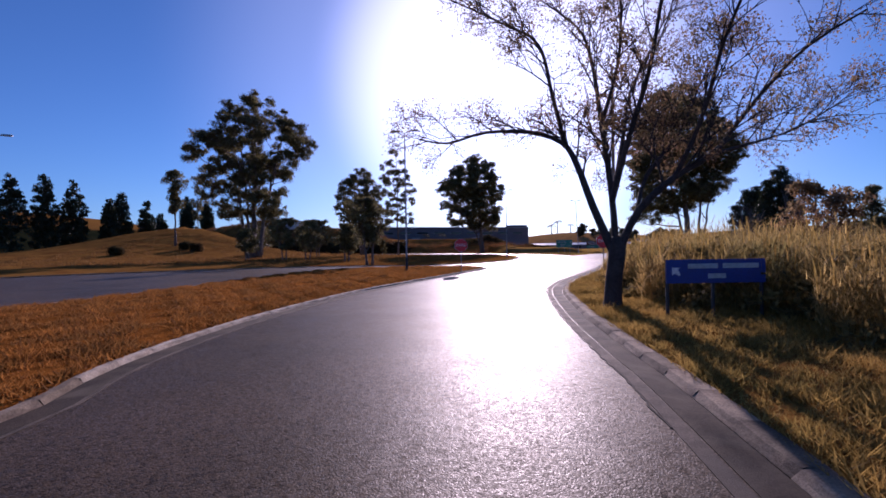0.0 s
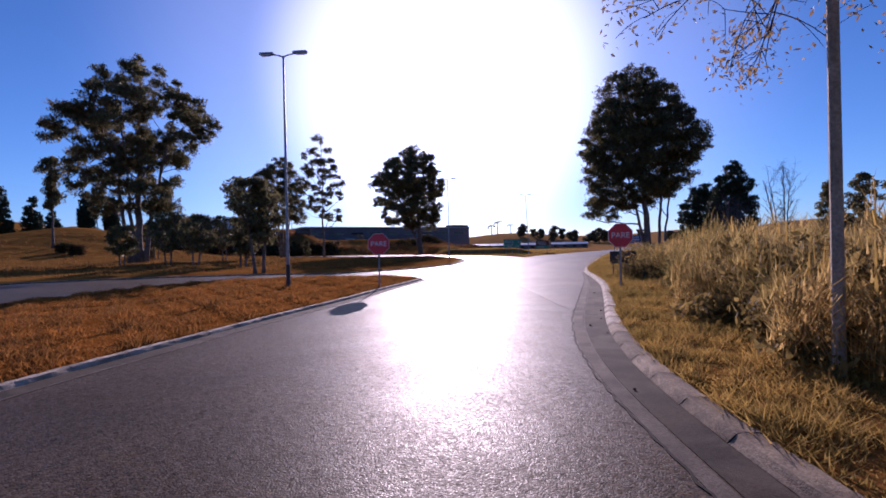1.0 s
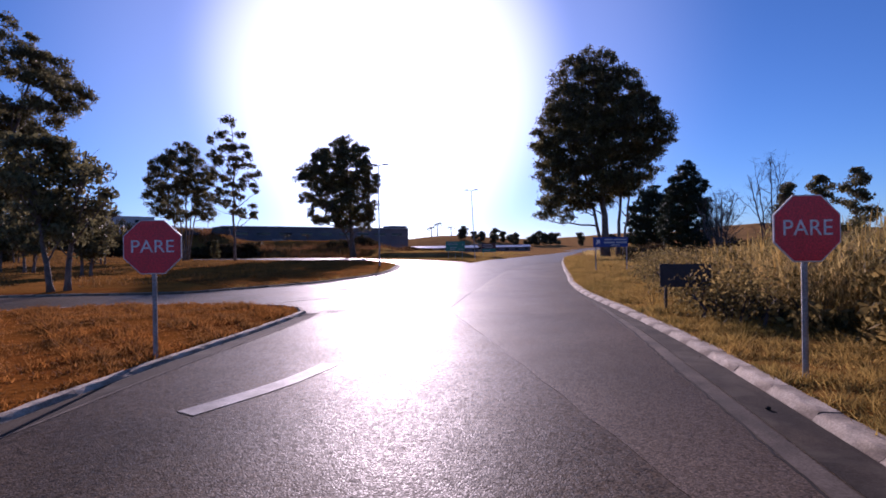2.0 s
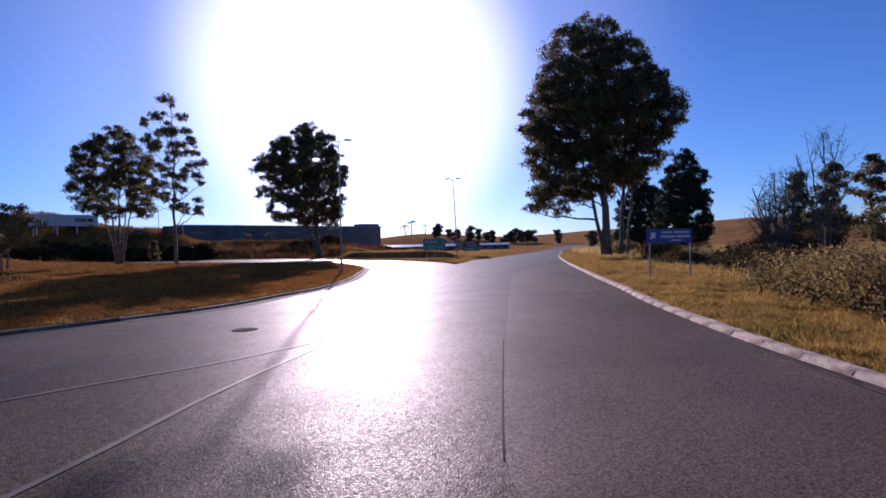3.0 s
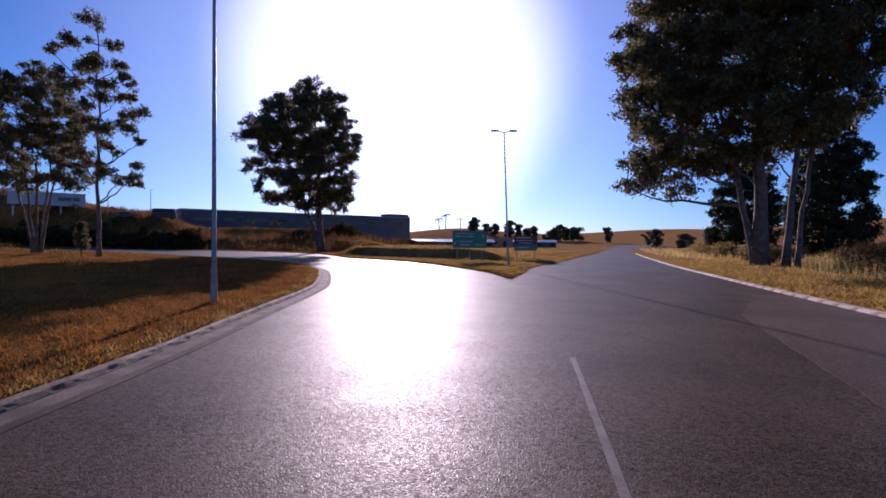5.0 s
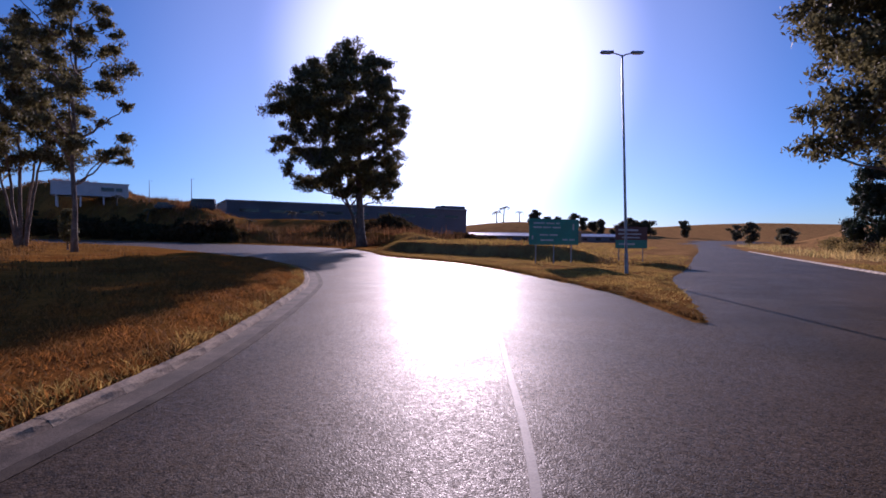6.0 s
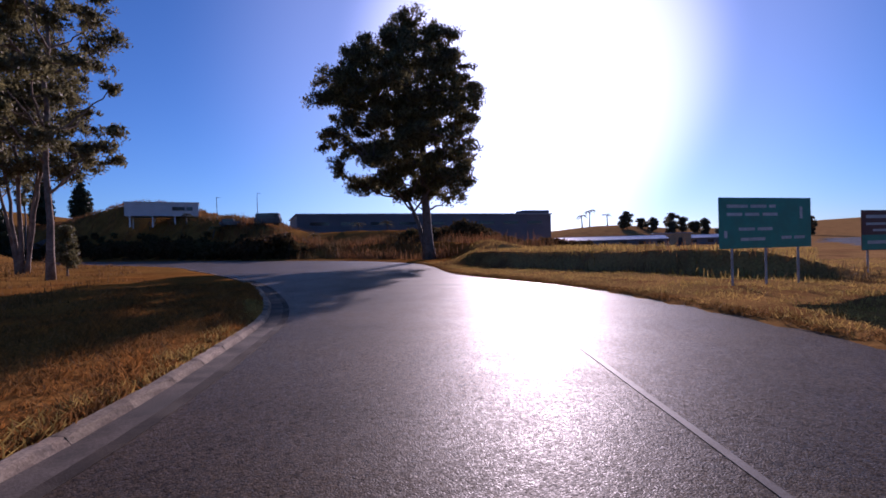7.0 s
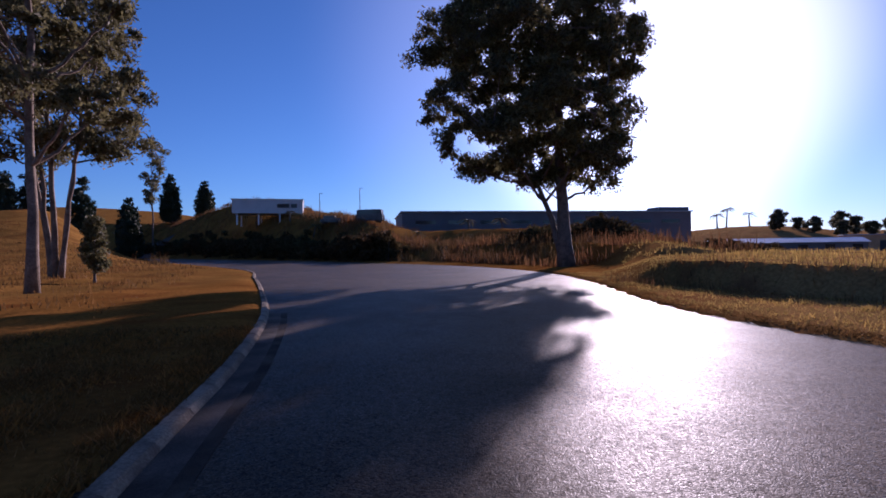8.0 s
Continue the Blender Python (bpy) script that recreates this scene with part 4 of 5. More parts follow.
def palm(at, h, seed, fronds=16, size=3.2, label="tall thin palm tree far off"):
    rr = random.Random(seed)
    top = thing("palm_tree", (at[0], at[1], ground_z(*at) - 0.1), label, "palm tree", "palm trees")
    bend = rr.uniform(-0.6, 0.6)
    tr = curve3((0, 0, 0), (bend * 0.3, 0, h * 0.5), (bend, 0, h), 6)
    mesh_ob("trunk", *tube(tr, [0.1 * size * (1.2 - 0.5 * i / 6) for i in range(7)], 8), M_BARK, top)
    for k in range(fronds):
        a = 6.283 * k / fronds + rr.uniform(-0.2, 0.2)
        up = rr.uniform(-0.5, 0.9)
        ln = size * rr.uniform(0.8, 1.1)
        d = Vector((math.cos(a), math.sin(a), 0))
        mid = Vector((bend, 0, h)) + d * ln * 0.5 + Vector((0, 0, up * ln * 0.6))
        end = Vector((bend, 0, h)) + d * ln + Vector((0, 0, (up - 0.9) * ln * 0.6))
        rib = curve3((bend, 0, h), mid, end, 7)
        s = Vector((-d.y, d.x, 0))
        vs, fs = tube(rib, [0.03 * size * 0.4] * 8, 4)
        for q in range(1, 8):
            for sg in (-1, 1):
                o = len(vs)
                wd = ln * 0.38 * (1 - abs(q / 7 - 0.4))
                tipv = rib[q] + s * sg * wd + d * wd * 0.5 - Vector((0, 0, wd * 0.35))
                vs += [rib[q] - d * 0.08 * ln, rib[q] + d * 0.08 * ln, tipv]
                fs.append((o, o + 1, o + 2))
        mesh_ob("frond", vs, fs, M_LEAF, top)


palm((32.9, 430.5), 8, 1, 16, 4.2)
palm((37.6, 431.4), 10.5, 2, 16, 4.2)
palm((47.7, 423.1), 7, 3, 9, 3.6)
for i, (x, y) in enumerate(((-49.3, 176), (-38, 180), (-74, 192), (-31, 186), (-25, 186), (-62, 184))):
    palm((x, y), 1.6 + 0.35 * (i % 3), 10 + i, 12, 1.5, "short scrubby palm on the bank")


# ---- kerbs, gutter and road marks ----
def kerb_line(name, line, label, limit_y, every=1.0, h=0.10, w=0.25, flip=1, pale_from=24):
    """Kerb stones laid one by one along a line."""
    top = tagged(thing(name, (0, 0, 0), label, "kerb"), kind="structure")
    pieces = smooth_line([tuple(p) for p in line], every)
    rng = random.Random(len(line))
    shapes = []
    for q in range(5):
        # battered profile, road side first; worn a little along the top
        prof = ((0.5, -0.1), (0.5, 0.012), (0.42, h * 0.42), (0.26, h * 0.9), (0.12, h), (-0.42, h), (-0.5, h - 0.02), (-0.5, -0.1))
        vs, fs = [], []
        steps = 6
        for i in range(steps + 1):
            x = (i / steps - 0.5) * (every - 0.004)
            for k, (u, v) in enumerate(prof):
                worn = 2 <= k <= 6
                vs.append((x, flip * (u * w + (rng.uniform(-0.012, 0.008) if worn else 0)), v + (rng.uniform(-0.009, 0.002) if worn else 0)))
        m = len(prof)
        for i in range(steps):
            for k in range(m - 1):
                fc = (i * m + k, i * m + k + 1, (i + 1) * m + k + 1, (i + 1) * m + k)
                fs.append(fc if flip > 0 else fc[::-1])
        fs += [tuple(range(m)), tuple(range(steps * m, steps * m + m))]
        me = bpy.data.meshes.new("kerb_stone")
        me.from_pydata(vs, [], fs)
        me.materials.append(M_KERB_WORN)
        pale = me.copy()
        pale.materials.clear()
        pale.materials.append(M_KERB)
        shapes.append((me, pale))
    for a, b in zip(pieces[:-1], pieces[1:]):
        c = (a + b) / 2
        if not (limit_y[0] < c[1] < limit_y[1]) or abs(c[0]) > 60:
            continue
        ob = new("kerb_stone", shapes[rng.randrange(5)][1 if pale_from < c[1] else 0])
        ob.parent = top
        ob.matrix_world = pose(c[0], c[1], rng.uniform(-0.006, 0.003), rng.uniform(-0.6, 0.6), rng.uniform(-0.1, 0.1), math.degrees(math.atan2(b[1] - a[1], b[0] - a[0])) + rng.uniform(-0.25, 0.25))
    return top


def strip(name, line, d0, d1, z, material, label, category):
    a, b = offset_line(line, d0), offset_line(line, d1)
    vs, fs = [], []
    for p, q in zip(a, b):
        vs += [(*p, z), (*q, z), (*q, z - 0.03), (*p, z - 0.03)]
    for i in range(len(a) - 1):
        o = 4 * i
        for k in range(4):
            fs.append((o + k, o + (k + 1) % 4, o + 4 + (k + 1) % 4, o + 4 + k))
    return tagged(mesh_ob(name, vs, fs, material), label, category, kind="structure")


near = KERB_RIGHT[(KERB_RIGHT[:, 1] > -12) & (KERB_RIGHT[:, 1] < 190)]
kerb_line("kerb_right", near, "pale worn concrete kerb along the verge", (-10, 150), h=0.1, w=0.28)
run = near[near[:, 1] < 45]
# the gutter narrows to nothing where the kerb runs out into the open road
narrow = np.interp(run[:, 1], [0, 18, 26, 33, 45], [0.72, 0.75, 1.0, 1.0, 0.04])[:, None]
strip("gutter", run, 0.15, 0.15 + 0.45 * narrow, 0.008, M_GUTTER, "stained concrete gutter beside the kerb", "gutter")
strip("gutter_edge", run, 0.15 + 0.48 * narrow, 0.15 + 0.69 * narrow, 0.007, M_EDGE, "pale sandy edge of the gutter", "gutter")
jag = random.Random(6)
torn = offset_line(run, 0.15 + 0.72 * narrow)[run[:, 1] > 4]
torn = smooth_line([(x + jag.uniform(-0.022, 0.022), y) for x, y in smooth_line([tuple(q) for q in torn], 0.16)], 0.08)
strip("crack", torn, -0.012, 0.012, 0.0095, M_SEAM, "jagged dark crack along the edge of the gutter", "crack")
isl = ISLAND[(ISLAND[:, 1] > -8)]
kerb_line("kerb_island", isl, "low worn concrete kerb round the grass island", (-6, 60), h=0.085, w=0.16, flip=-1, pale_from=6)
isl_run = isl[isl[:, 1] < 41.2]
strip("gutter", isl_run[: np.argmax(isl_run[:, 1])], -0.40, -0.07, 0.008, M_GUTTER, "dark stained gutter round the island", "gutter")
strip("gutter_edge", isl_run[: np.argmax(isl_run[:, 1])], -0.46, -0.40, 0.006, M_EDGE, "thin sandy line along the island gutter", "gutter")
cut = KERB_LEFT[(KERB_LEFT[:, 1] > 20) & (KERB_LEFT[:, 1] < 150) & (KERB_LEFT[:, 0] > -45)]
kerb_line("kerb_left", cut, "worn concrete kerb along the shaded grass verge", (24, 145), h=0.09, w=0.21, flip=-1, pale_from=200)
lrun = cut[(cut[:, 1] > 51) & (cut[:, 0] > -12)]
strip("gutter", lrun, -0.42, -0.11, 0.008, M_EDGE, "dusty concrete gutter under the grass verge", "gutter")
strip("gutter_edge", lrun, -0.58, -0.42, 0.006, M_GUTTER, "stained outer edge of the gutter", "gutter")


def mark(name, pts, w, label, material=None, z=0.008):
    ln = smooth_line(pts, 0.5)
    return strip(name, ln, -w / 2, w / 2, z, material or M_PAINT, label, "road marking")


mark("road_line", [(-3.6, 43.8), (-2.6, 44.55), (-1.3, 45.5), (0.5, 47.4)], 0.075, "faded white line across the junction", M_PAINT_FADED)
mark("road_line", [(-2.2, 39.6), (-1.5, 41.7), (-0.9, 43.75), (0.6, 47.65), (1.5, 50.0), (2.4, 53.1), (4.3, 59), (5.8, 64.3), (7.15, 69.5)], 0.085, "worn white line between the lanes", M_PAINT_FADED)
mark("road_line", [(2.2, 53.7), (2.62, 54.9)], 0.09, "short worn white dash between the lanes", M_PAINT_FADED)
mark("road_line", [(4.2, 71.5), (4.75, 75.5), (5.25, 79.4), (5.4, 83.0), (5.55, 88), (5.4, 91), (4.95, 93.6), (4.2, 97.6)], 0.08, "worn white line in the middle of the bend", M_PAINT_FADED)
mark("stop_bar", [(-1.9, 31.8), (-1.1, 32.9), (-0.6, 34.0)], 0.3, "broken white bar at the give-way line")
# the right-hand lane was resurfaced with finer asphalt
def lane_patch():
    ys = np.arange(27.0, 79.1, 0.5)
    lx = np.interp(ys, [27, 32, 36, 40.6, 42.8, 46.1, 51.5, 60.4, 66.5, 74, 79], [2.5, 2.35, 2.2, 2.0, 2.6, 3.58, 5.18, 7.86, 9.7, 13.2, 17.2])
    kx = np.interp(ys, KERB_RIGHT[:, 1], KERB_RIGHT[:, 0]) - np.interp(ys, [33, 45], [0.9, 0.19])
    vs, fs = [], []
    for i, (y, a, b) in enumerate(zip(ys, lx, kx)):
        a = min(a, b - 0.05) + 0.02 * math.sin(i * 2.1)
        vs += [(a, y, 0.0), (a, y, 0.0045), (b, y, 0.0045), (b, y, 0.0)]
        if i:
            o = 4 * i
            fs += [(o - 4 + k, o - 3 + k, o + 1 + k, o + k) for k in range(3)]
    tagged(mesh_ob("road_patch", vs, fs, M_ASPHALT_FINE), "smoother grey asphalt of the resurfaced lane", "road", kind="structure")


lane_patch()
mark("seam", [(2.05, 40.8), (2.6, 42.8), (3.53, 46.1)], 0.02, "dark tarred seam in the asphalt", M_SEAM)
mark("seam", [(9.5, 66.0), (10.4, 66.15), (11.4, 66.2)], 0.35, "dark tarred patch in the asphalt", M_SEAM)


def manhole(at):
    top = thing("manhole_cover", (at[0], at[1], 0.0), "round dark iron manhole cover set in the asphalt", "manhole")
    for nm, r, h in (("rim", 0.29, 0.008), ("lid", 0.25, 0.014)):
        bm = bmesh.new()
        bmesh.ops.create_cone(bm, cap_ends=True, segments=28, radius1=r, radius2=r - 0.006, depth=h, matrix=Matrix.Translation((0, 0, h / 2)))
        part(nm, bm, M_IRON, top)


manhole((-1.8, 48.9))


# ---- grass and reeds ----
M_GRASS_TAN = mat("tan_grass", (0.23, 0.112, 0.034), rough=0.8, color2=(0.14, 0.078, 0.026), scale=0.3, scale2=6, island=0.45, translucent=0.4, spec=0.05)

def blades(name, x, y, z, h, width, rng, material, label, category, bend=0.4, segs=2):
    """Bent tapering blades as one sheet of stuff."""
    n = len(x)
    a = rng.random(n) * 2 * np.pi
    dx, dy = np.cos(a), np.sin(a)
    b = bend * rng.random(n) * h
    rows = []
    for k in range(segs + 1):
        f = k / segs
        cx, cy, cz = x + dx * b * f * f, y + dy * b * f * f, z + h * f * (1 - 0.15 * f)
        ww = width * (1 - 0.85 * f)
        rows.append(np.stack([cx - dy * ww, cy + dx * ww, cz], 1))
        rows.append(np.stack([cx + dy * ww, cy - dx * ww, cz], 1))
    vs = np.stack(rows, 1).reshape(-1, 3)
    m = 2 * (segs + 1)
    base = (np.arange(n) * m)[:, None]
    fs = np.concatenate([base + np.array([2 * k, 2 * k + 1, 2 * k + 3, 2 * k + 2]) for k in range(segs)], 0)
    return tagged(fast_mesh(name, vs, fs, material, None), label, category, kind="stuff")


def scatter(n, x0, x1, y0, y1, rng, keep):
    x, y = rng.uniform(x0, x1, n), rng.uniform(y0, y1, n)
    d = verge_depth(x, y)
    m = keep(x, y, d)
    return x[m], y[m]


G = np.random.default_rng(7)


def along(line, n, lo, hi, rng, y0, y1, power=1.0):
    """Points strewn beside a line, lo to hi metres to its left."""
    ln = line[(line[:, 1] > y0) & (line[:, 1] < y1)]
    k = rng.uniform(0, len(ln) - 1.001, n)
    i = k.astype(int)
    t = ln[i + 1] - ln[i]
    p0 = ln[i] + t * (k - i)[:, None]
    t = t / np.hypot(t[:, 0], t[:, 1])[:, None]
    off = lo + (hi - lo) * rng.random(n) ** power
    q = p0 + np.stack([-t[:, 1], t[:, 0]], 1) * off[:, None]
    d = verge_depth(q[:, 0], q[:, 1])
    m = d > 0.1
    return q[m, 0], q[m, 1]


def turf(label, x, y, lo, hi, width, material, clump, seed):
    """Matted grass: short pointed blades, bent over in tufts."""
    n = len(x)
    z = terrain(x, y) - 0.015
    tall = np.clip(1 + 0.6 * lumps(x, y, clump, seed) + 0.3 * lumps(x, y, clump * 0.37, seed + 1), 0.3, 2.3)
    h = G.uniform(lo, hi, n) * tall
    a, b = G.random(n) * 2 * np.pi, G.random(n) * 2 * np.pi
    w = width * G.uniform(0.8, 1.5, n)
    r = h * G.uniform(0.2, 1.5, n)
    vs = np.stack([np.stack([x - np.cos(a) * w, y - np.sin(a) * w, z], 1), np.stack([x + np.cos(a) * w, y + np.sin(a) * w, z], 1), np.stack([x + np.cos(b) * r, y + np.sin(b) * r, z + h], 1)], 1).reshape(-1, 3)
    tagged(fast_mesh("grass", vs, np.arange(3 * n).reshape(-1, 3), material, None), label, "grass", kind="stuff")


ix1, iy1 = scatter(250000, -16, -1.5, 3, 44, G, lambda x, y, d: d > 0.1)
turf("short russet dry grass on the island", ix1, iy1, 0.04, 0.12, 0.013, M_GRASS_RED, 0.6, 1.0)
turf("tufted straw-coloured grass on the verge", *along(KERB_RIGHT, 230000, -5.0, -0.1, G, 5, 62), 0.05, 0.15, 0.009, M_GRASS_GOLD, 0.5, 2.0)
turf("tufted straw-coloured grass on the verge", *along(KERB_RIGHT, 45000, -7.0, -0.1, G, 62, 112), 0.06, 0.2, 0.02, M_GRASS_GOLD, 0.6, 2.0)
turf("tufted straw-coloured grass on the verge", *along(KERB_RIGHT, 24000, -4.5, -0.1, G, -1, 6), 0.05, 0.14, 0.01, M_GRASS_GOLD, 0.5, 2.0)
turf("low tufts of russet grass behind the kerb", *along(KERB_LEFT, 105000, 0.15, 5.0, G, 50, 112, 1.2), 0.035, 0.1, 0.011, M_GRASS_RED, 0.6, 2.5)
turf("clumps of yellow-green grass along the kerb", *along(KERB_LEFT, 9000, 0.12, 0.6, G, 50, 105, 1.3), 0.045, 0.11, 0.012, M_GRASS_GOLD, 0.45, 3.0)
turf("short dry grass on the shaded verge", *along(KERB_LEFT, 60000, 0.1, 9.0, G, 50, 112, 1.2), 0.04, 0.12, 0.012, M_GRASS_TAN, 0.7, 0.5)
turf("straw-coloured grass round the signposts", *along(EDGE_FAR, 70000, 0.3, 14, G, 86, 136, 1.1), 0.03, 0.11, 0.011, M_GRASS_GOLD, 0.7, 1.5)
turf("low tufts along the ragged edge of the road", *along(EDGE_FAR, 30000, 0.02, 0.7, G, 84, 140), 0.02, 0.08, 0.012, M_GRASS_TAN, 0.5, 1.1)
turf("straw-coloured grass round the signposts", *along(EDGE_BRANCH, 16000, 0.4, 6, G, 92, 125), 0.03, 0.1, 0.012, M_GRASS_GOLD, 0.7, 1.5)

REED_FRONT = smooth_line([(6.0, -6), (6.0, 5), (5.9, 9), (5.8, 11.3), (4.6, 12.3), (4.3, 14), (3.95, 17), (4.1, 20.5), (5.0, 25), (6.4, 28.5), (8.2, 34), (10.8, 42), (13, 47)], 0.5)


def reed_depth(x, y):
    return x - np.interp(y, REED_FRONT[:, 1], REED_FRONT[:, 0])


def reeds():
    rng = np.random.default_rng(3)
    n = 21000
    y = rng.uniform(-4, 47, n)
    x = np.interp(y, REED_FRONT[:, 1], REED_FRONT[:, 0]) + 11 * rng.random(n) ** 1.6 + 0.35 * lumps(y, y * 0, 1.1)
    d = reed_depth(x, y)
    h = (1.5 + 0.95 * step01(d, 0.0, 1.2)) * rng.uniform(0.7, 1.12, n) * (0.9 + 0.1 * lumps(x, y, 2.3)) * (0.9 + 0.13 * lumps(x, y, 0.7, 2.0)) * (0.72 + 0.28 * step01(46 - y, 0, 8))
    z = terrain(x, y)
    blades("reeds", x, y, z - 0.03, h, 0.006, rng, M_REED, "tall dry reeds in a dense stand", "reeds", 0.45, 3)
    # leaves along the stalks
    k = 8
    xs, ys, zs, hs = (np.repeat(v, k) for v in (x, y, z, h))
    f = rng.uniform(0.12, 0.98, len(xs))
    blades("reed_leaves", xs + rng.normal(0, 0.05, len(xs)), ys + rng.normal(0, 0.05, len(xs)), zs + hs * f * 0.9, rng.uniform(0.12, 0.36, len(xs)), 0.012, rng, M_REED, "dry hanging leaves of the reed stand", "reed leaves", 1.6, 1)
    # leafy undergrowth along the front of the stand
    nc = 900
    cy = rng.uniform(2, 45, nc)
    cx = np.interp(cy, REED_FRONT[:, 1], REED_FRONT[:, 0]) + rng.uniform(-0.25, 2.4, nc) + 0.5 * lumps(cy, cy * 0, 0.8, 1.0)
    cz = terrain(cx, cy) + rng.uniform(0.1, 1.45, nc) * np.clip(0.35 + reed_depth(cx, cy), 0.2, 1.0)
    vs, fs = leaf_cards(np.stack([cx, cy, cz], 1), rng.uniform(0.18, 0.45, nc), 46, 0.085, rng, 0.9, 0.6)
    tagged(fast_mesh("undergrowth", vs, fs, M_UNDER, None), "tangled olive brown weeds among the reeds", "weeds", kind="stuff")
    # plumes at the tips of the tallest
    m = rng.random(n) < 0.16
    blades("reed_plumes", x[m], y[m], z[m] + h[m] * 0.8, rng.uniform(0.35, 0.75, m.sum()), 0.017, rng, M_GRASS_GOLD, "pale feathery plumes above the reeds", "reed plumes", 0.5, 2)


reeds()


# ---- posts, lamps and signs ----
def post(bm_r, h, at=(0, 0, 0), r2=None, sides=12):
    bm = bmesh.new()
    bmesh.ops.create_cone(bm, cap_ends=True, segments=sides, radius1=bm_r, radius2=r2 or bm_r, depth=h, matrix=Matrix.Translation((at[0], at[1], at[2] + h / 2)))
    return bm


def street_lamp(at, h, rz=0.0, lean=0.0, foot=None, label="tall grey steel street lamp with two flat heads"):
    z = ground_z(*at) - 0.05
    top = thing("street_lamp", (at[0], at[1], z), label, "street lamp", "street lamps", rz)
    part("base", post(0.095, 1.0, r2=0.085), foot or M_STEEL, top)
    part("pole", post(0.068, h - 1.0, (0, 0, 1.0), 0.042), M_STEEL, top)
    for s in (-1, 1):
        vs, fs = tube([(0, 0, h - 0.05), (s * 0.2, 0, h + 0.03), (s * 0.45, 0, h + 0.08)], [0.035, 0.03, 0.03], 8)
        mesh_ob("arm", vs, fs, M_STEEL, top)
        bm = box(0.62, 0.24, 0.1, (s * 0.72, 0, h + 0.12), 0.035)
        hd = part("head", bm, M_STEEL, top)
        part("lens", box(0.4, 0.18, 0.03, (s * 0.74, 0, h + 0.06), 0.008), M_WHITE, hd, "dusty pale glass lens")
    top.matrix_world = pose(at[0], at[1], z, 0, lean, rz)
    return top


street_lamp((-7.3, 34.9), 9.7, -4, foot=M_DARK, label="tall grey steel street lamp with a dark foot")
street_lamp((12.6, 99.6), 10.1, 8, -2.5)
street_lamp((-0.75, 76.1), 9.9, 0)
street_lamp((-33.9, 29.4), 9.8, 40)


def octagon(r, depth, bevel=0.0):
    bm = bmesh.new()
    bmesh.ops.create_cone(bm, cap_ends=True, segments=8, radius1=r, radius2=r, depth=depth, matrix=Matrix.Rotation(radians(90), 4, "X") @ Matrix.Rotation(radians(22.5), 4, "Z"))
    return bm


def words(text, size, at, parent, material, name="lettering", rz=0):
    cu = bpy.data.curves.new(name, "FONT")
    cu.body, cu.size, cu.extrude = text, size, 0.002
    cu.align_x, cu.align_y = "CENTER", "CENTER"
    cu.materials.append(material)
    tmp = bpy.data.objects.new(name, cu)
    scene.collection.objects.link(tmp)
    me = bpy.data.meshes.new_from_object(tmp.evaluated_get(bpy.context.evaluated_depsgraph_get()))
    bpy.data.objects.remove(tmp)
    if not me.materials:
        me.materials.append(material)
    ob = new(name, me)
    ob.parent = parent
    ob.matrix_local = pose(*at, 90, 0, rz)
    return ob


def stop_sign(at, zc, r, rz, label):
    z = ground_z(*at) - 0.04
    top = thing("stop_sign", (at[0], at[1], z), label, "stop sign", "stop signs", rz)
    part("post", post(0.035, zc - z - 0.1), M_STEEL, top)
    c = zc - z
    plate = part("plate", octagon(r, 0.02), M_WHITE, top, "white-edged octagonal plate")
    plate.matrix_local = pose(0, -0.05, c)
    face = part("face", octagon(r - 0.016, 0.006), M_RED, plate, "red octagonal face")
    face.matrix_local = pose(0, -0.014, 0)
    words("PARE", r * 0.62, (0, -0.019, 0), plate, M_WHITE)
    for s in (-0.22, 0.22):
        b = part("bracket", box(0.16, 0.05, 0.04, (0, -0.02, c + s), 0.006), M_STEEL, top)


stop_sign((5.5, 31.85), 1.95, 0.45, -6, "red octagonal stop sign on a slim grey post in the grass")
stop_sign((-3.45, 34.65), 1.86, 0.47, 4, "faded red octagonal stop sign on a post on the island")


def board(name, a, b, z0, z1, material, posts, label, category, lines=(), below=None, frame_mat=None, lean=0.0):
    """A flat signboard from a to b on posts; lines: bars (x from, x to, height from top, thickness) as fractions."""
    ax, ay = a
    bx, by = b
    wd = math.hypot(bx - ax, by - ay)
    zg = ground_z((ax + bx) / 2, (ay + by) / 2)
    top = thing(name, ((ax + bx) / 2, (ay + by) / 2, zg), label, category, rz=math.degrees(math.atan2(by - ay, bx - ax)))
    h = z1 - z0
    pl = part("panel", box(wd, 0.03, h, (0, -0.04, (z0 + z1) / 2 - zg), 0.008), material, top)
    if below:
        part("lower_panel", box(wd - 0.01, 0.034, h * 0.38, (0, -0.041, z0 - zg + h * 0.2), 0.008), below, top)
    for x0, x1, f, t in lines:
        part("text_bar", box((x1 - x0) * wd, 0.006, t * h, ((x0 + x1) / 2 * wd - wd / 2, -0.058, z1 - zg - f * h)), M_SIGN_TEXT, pl)
    for f in posts:
        px = f * wd - wd / 2
        gz = ground_z(ax + (bx - ax) * f, ay + (by - ay) * f) - zg
        part("post", post(0.038, z1 - zg - 0.08 - gz + 0.15, (px, 0, gz - 0.15)), M_STEEL if frame_mat is None else frame_mat, top)
    return top, pl, wd


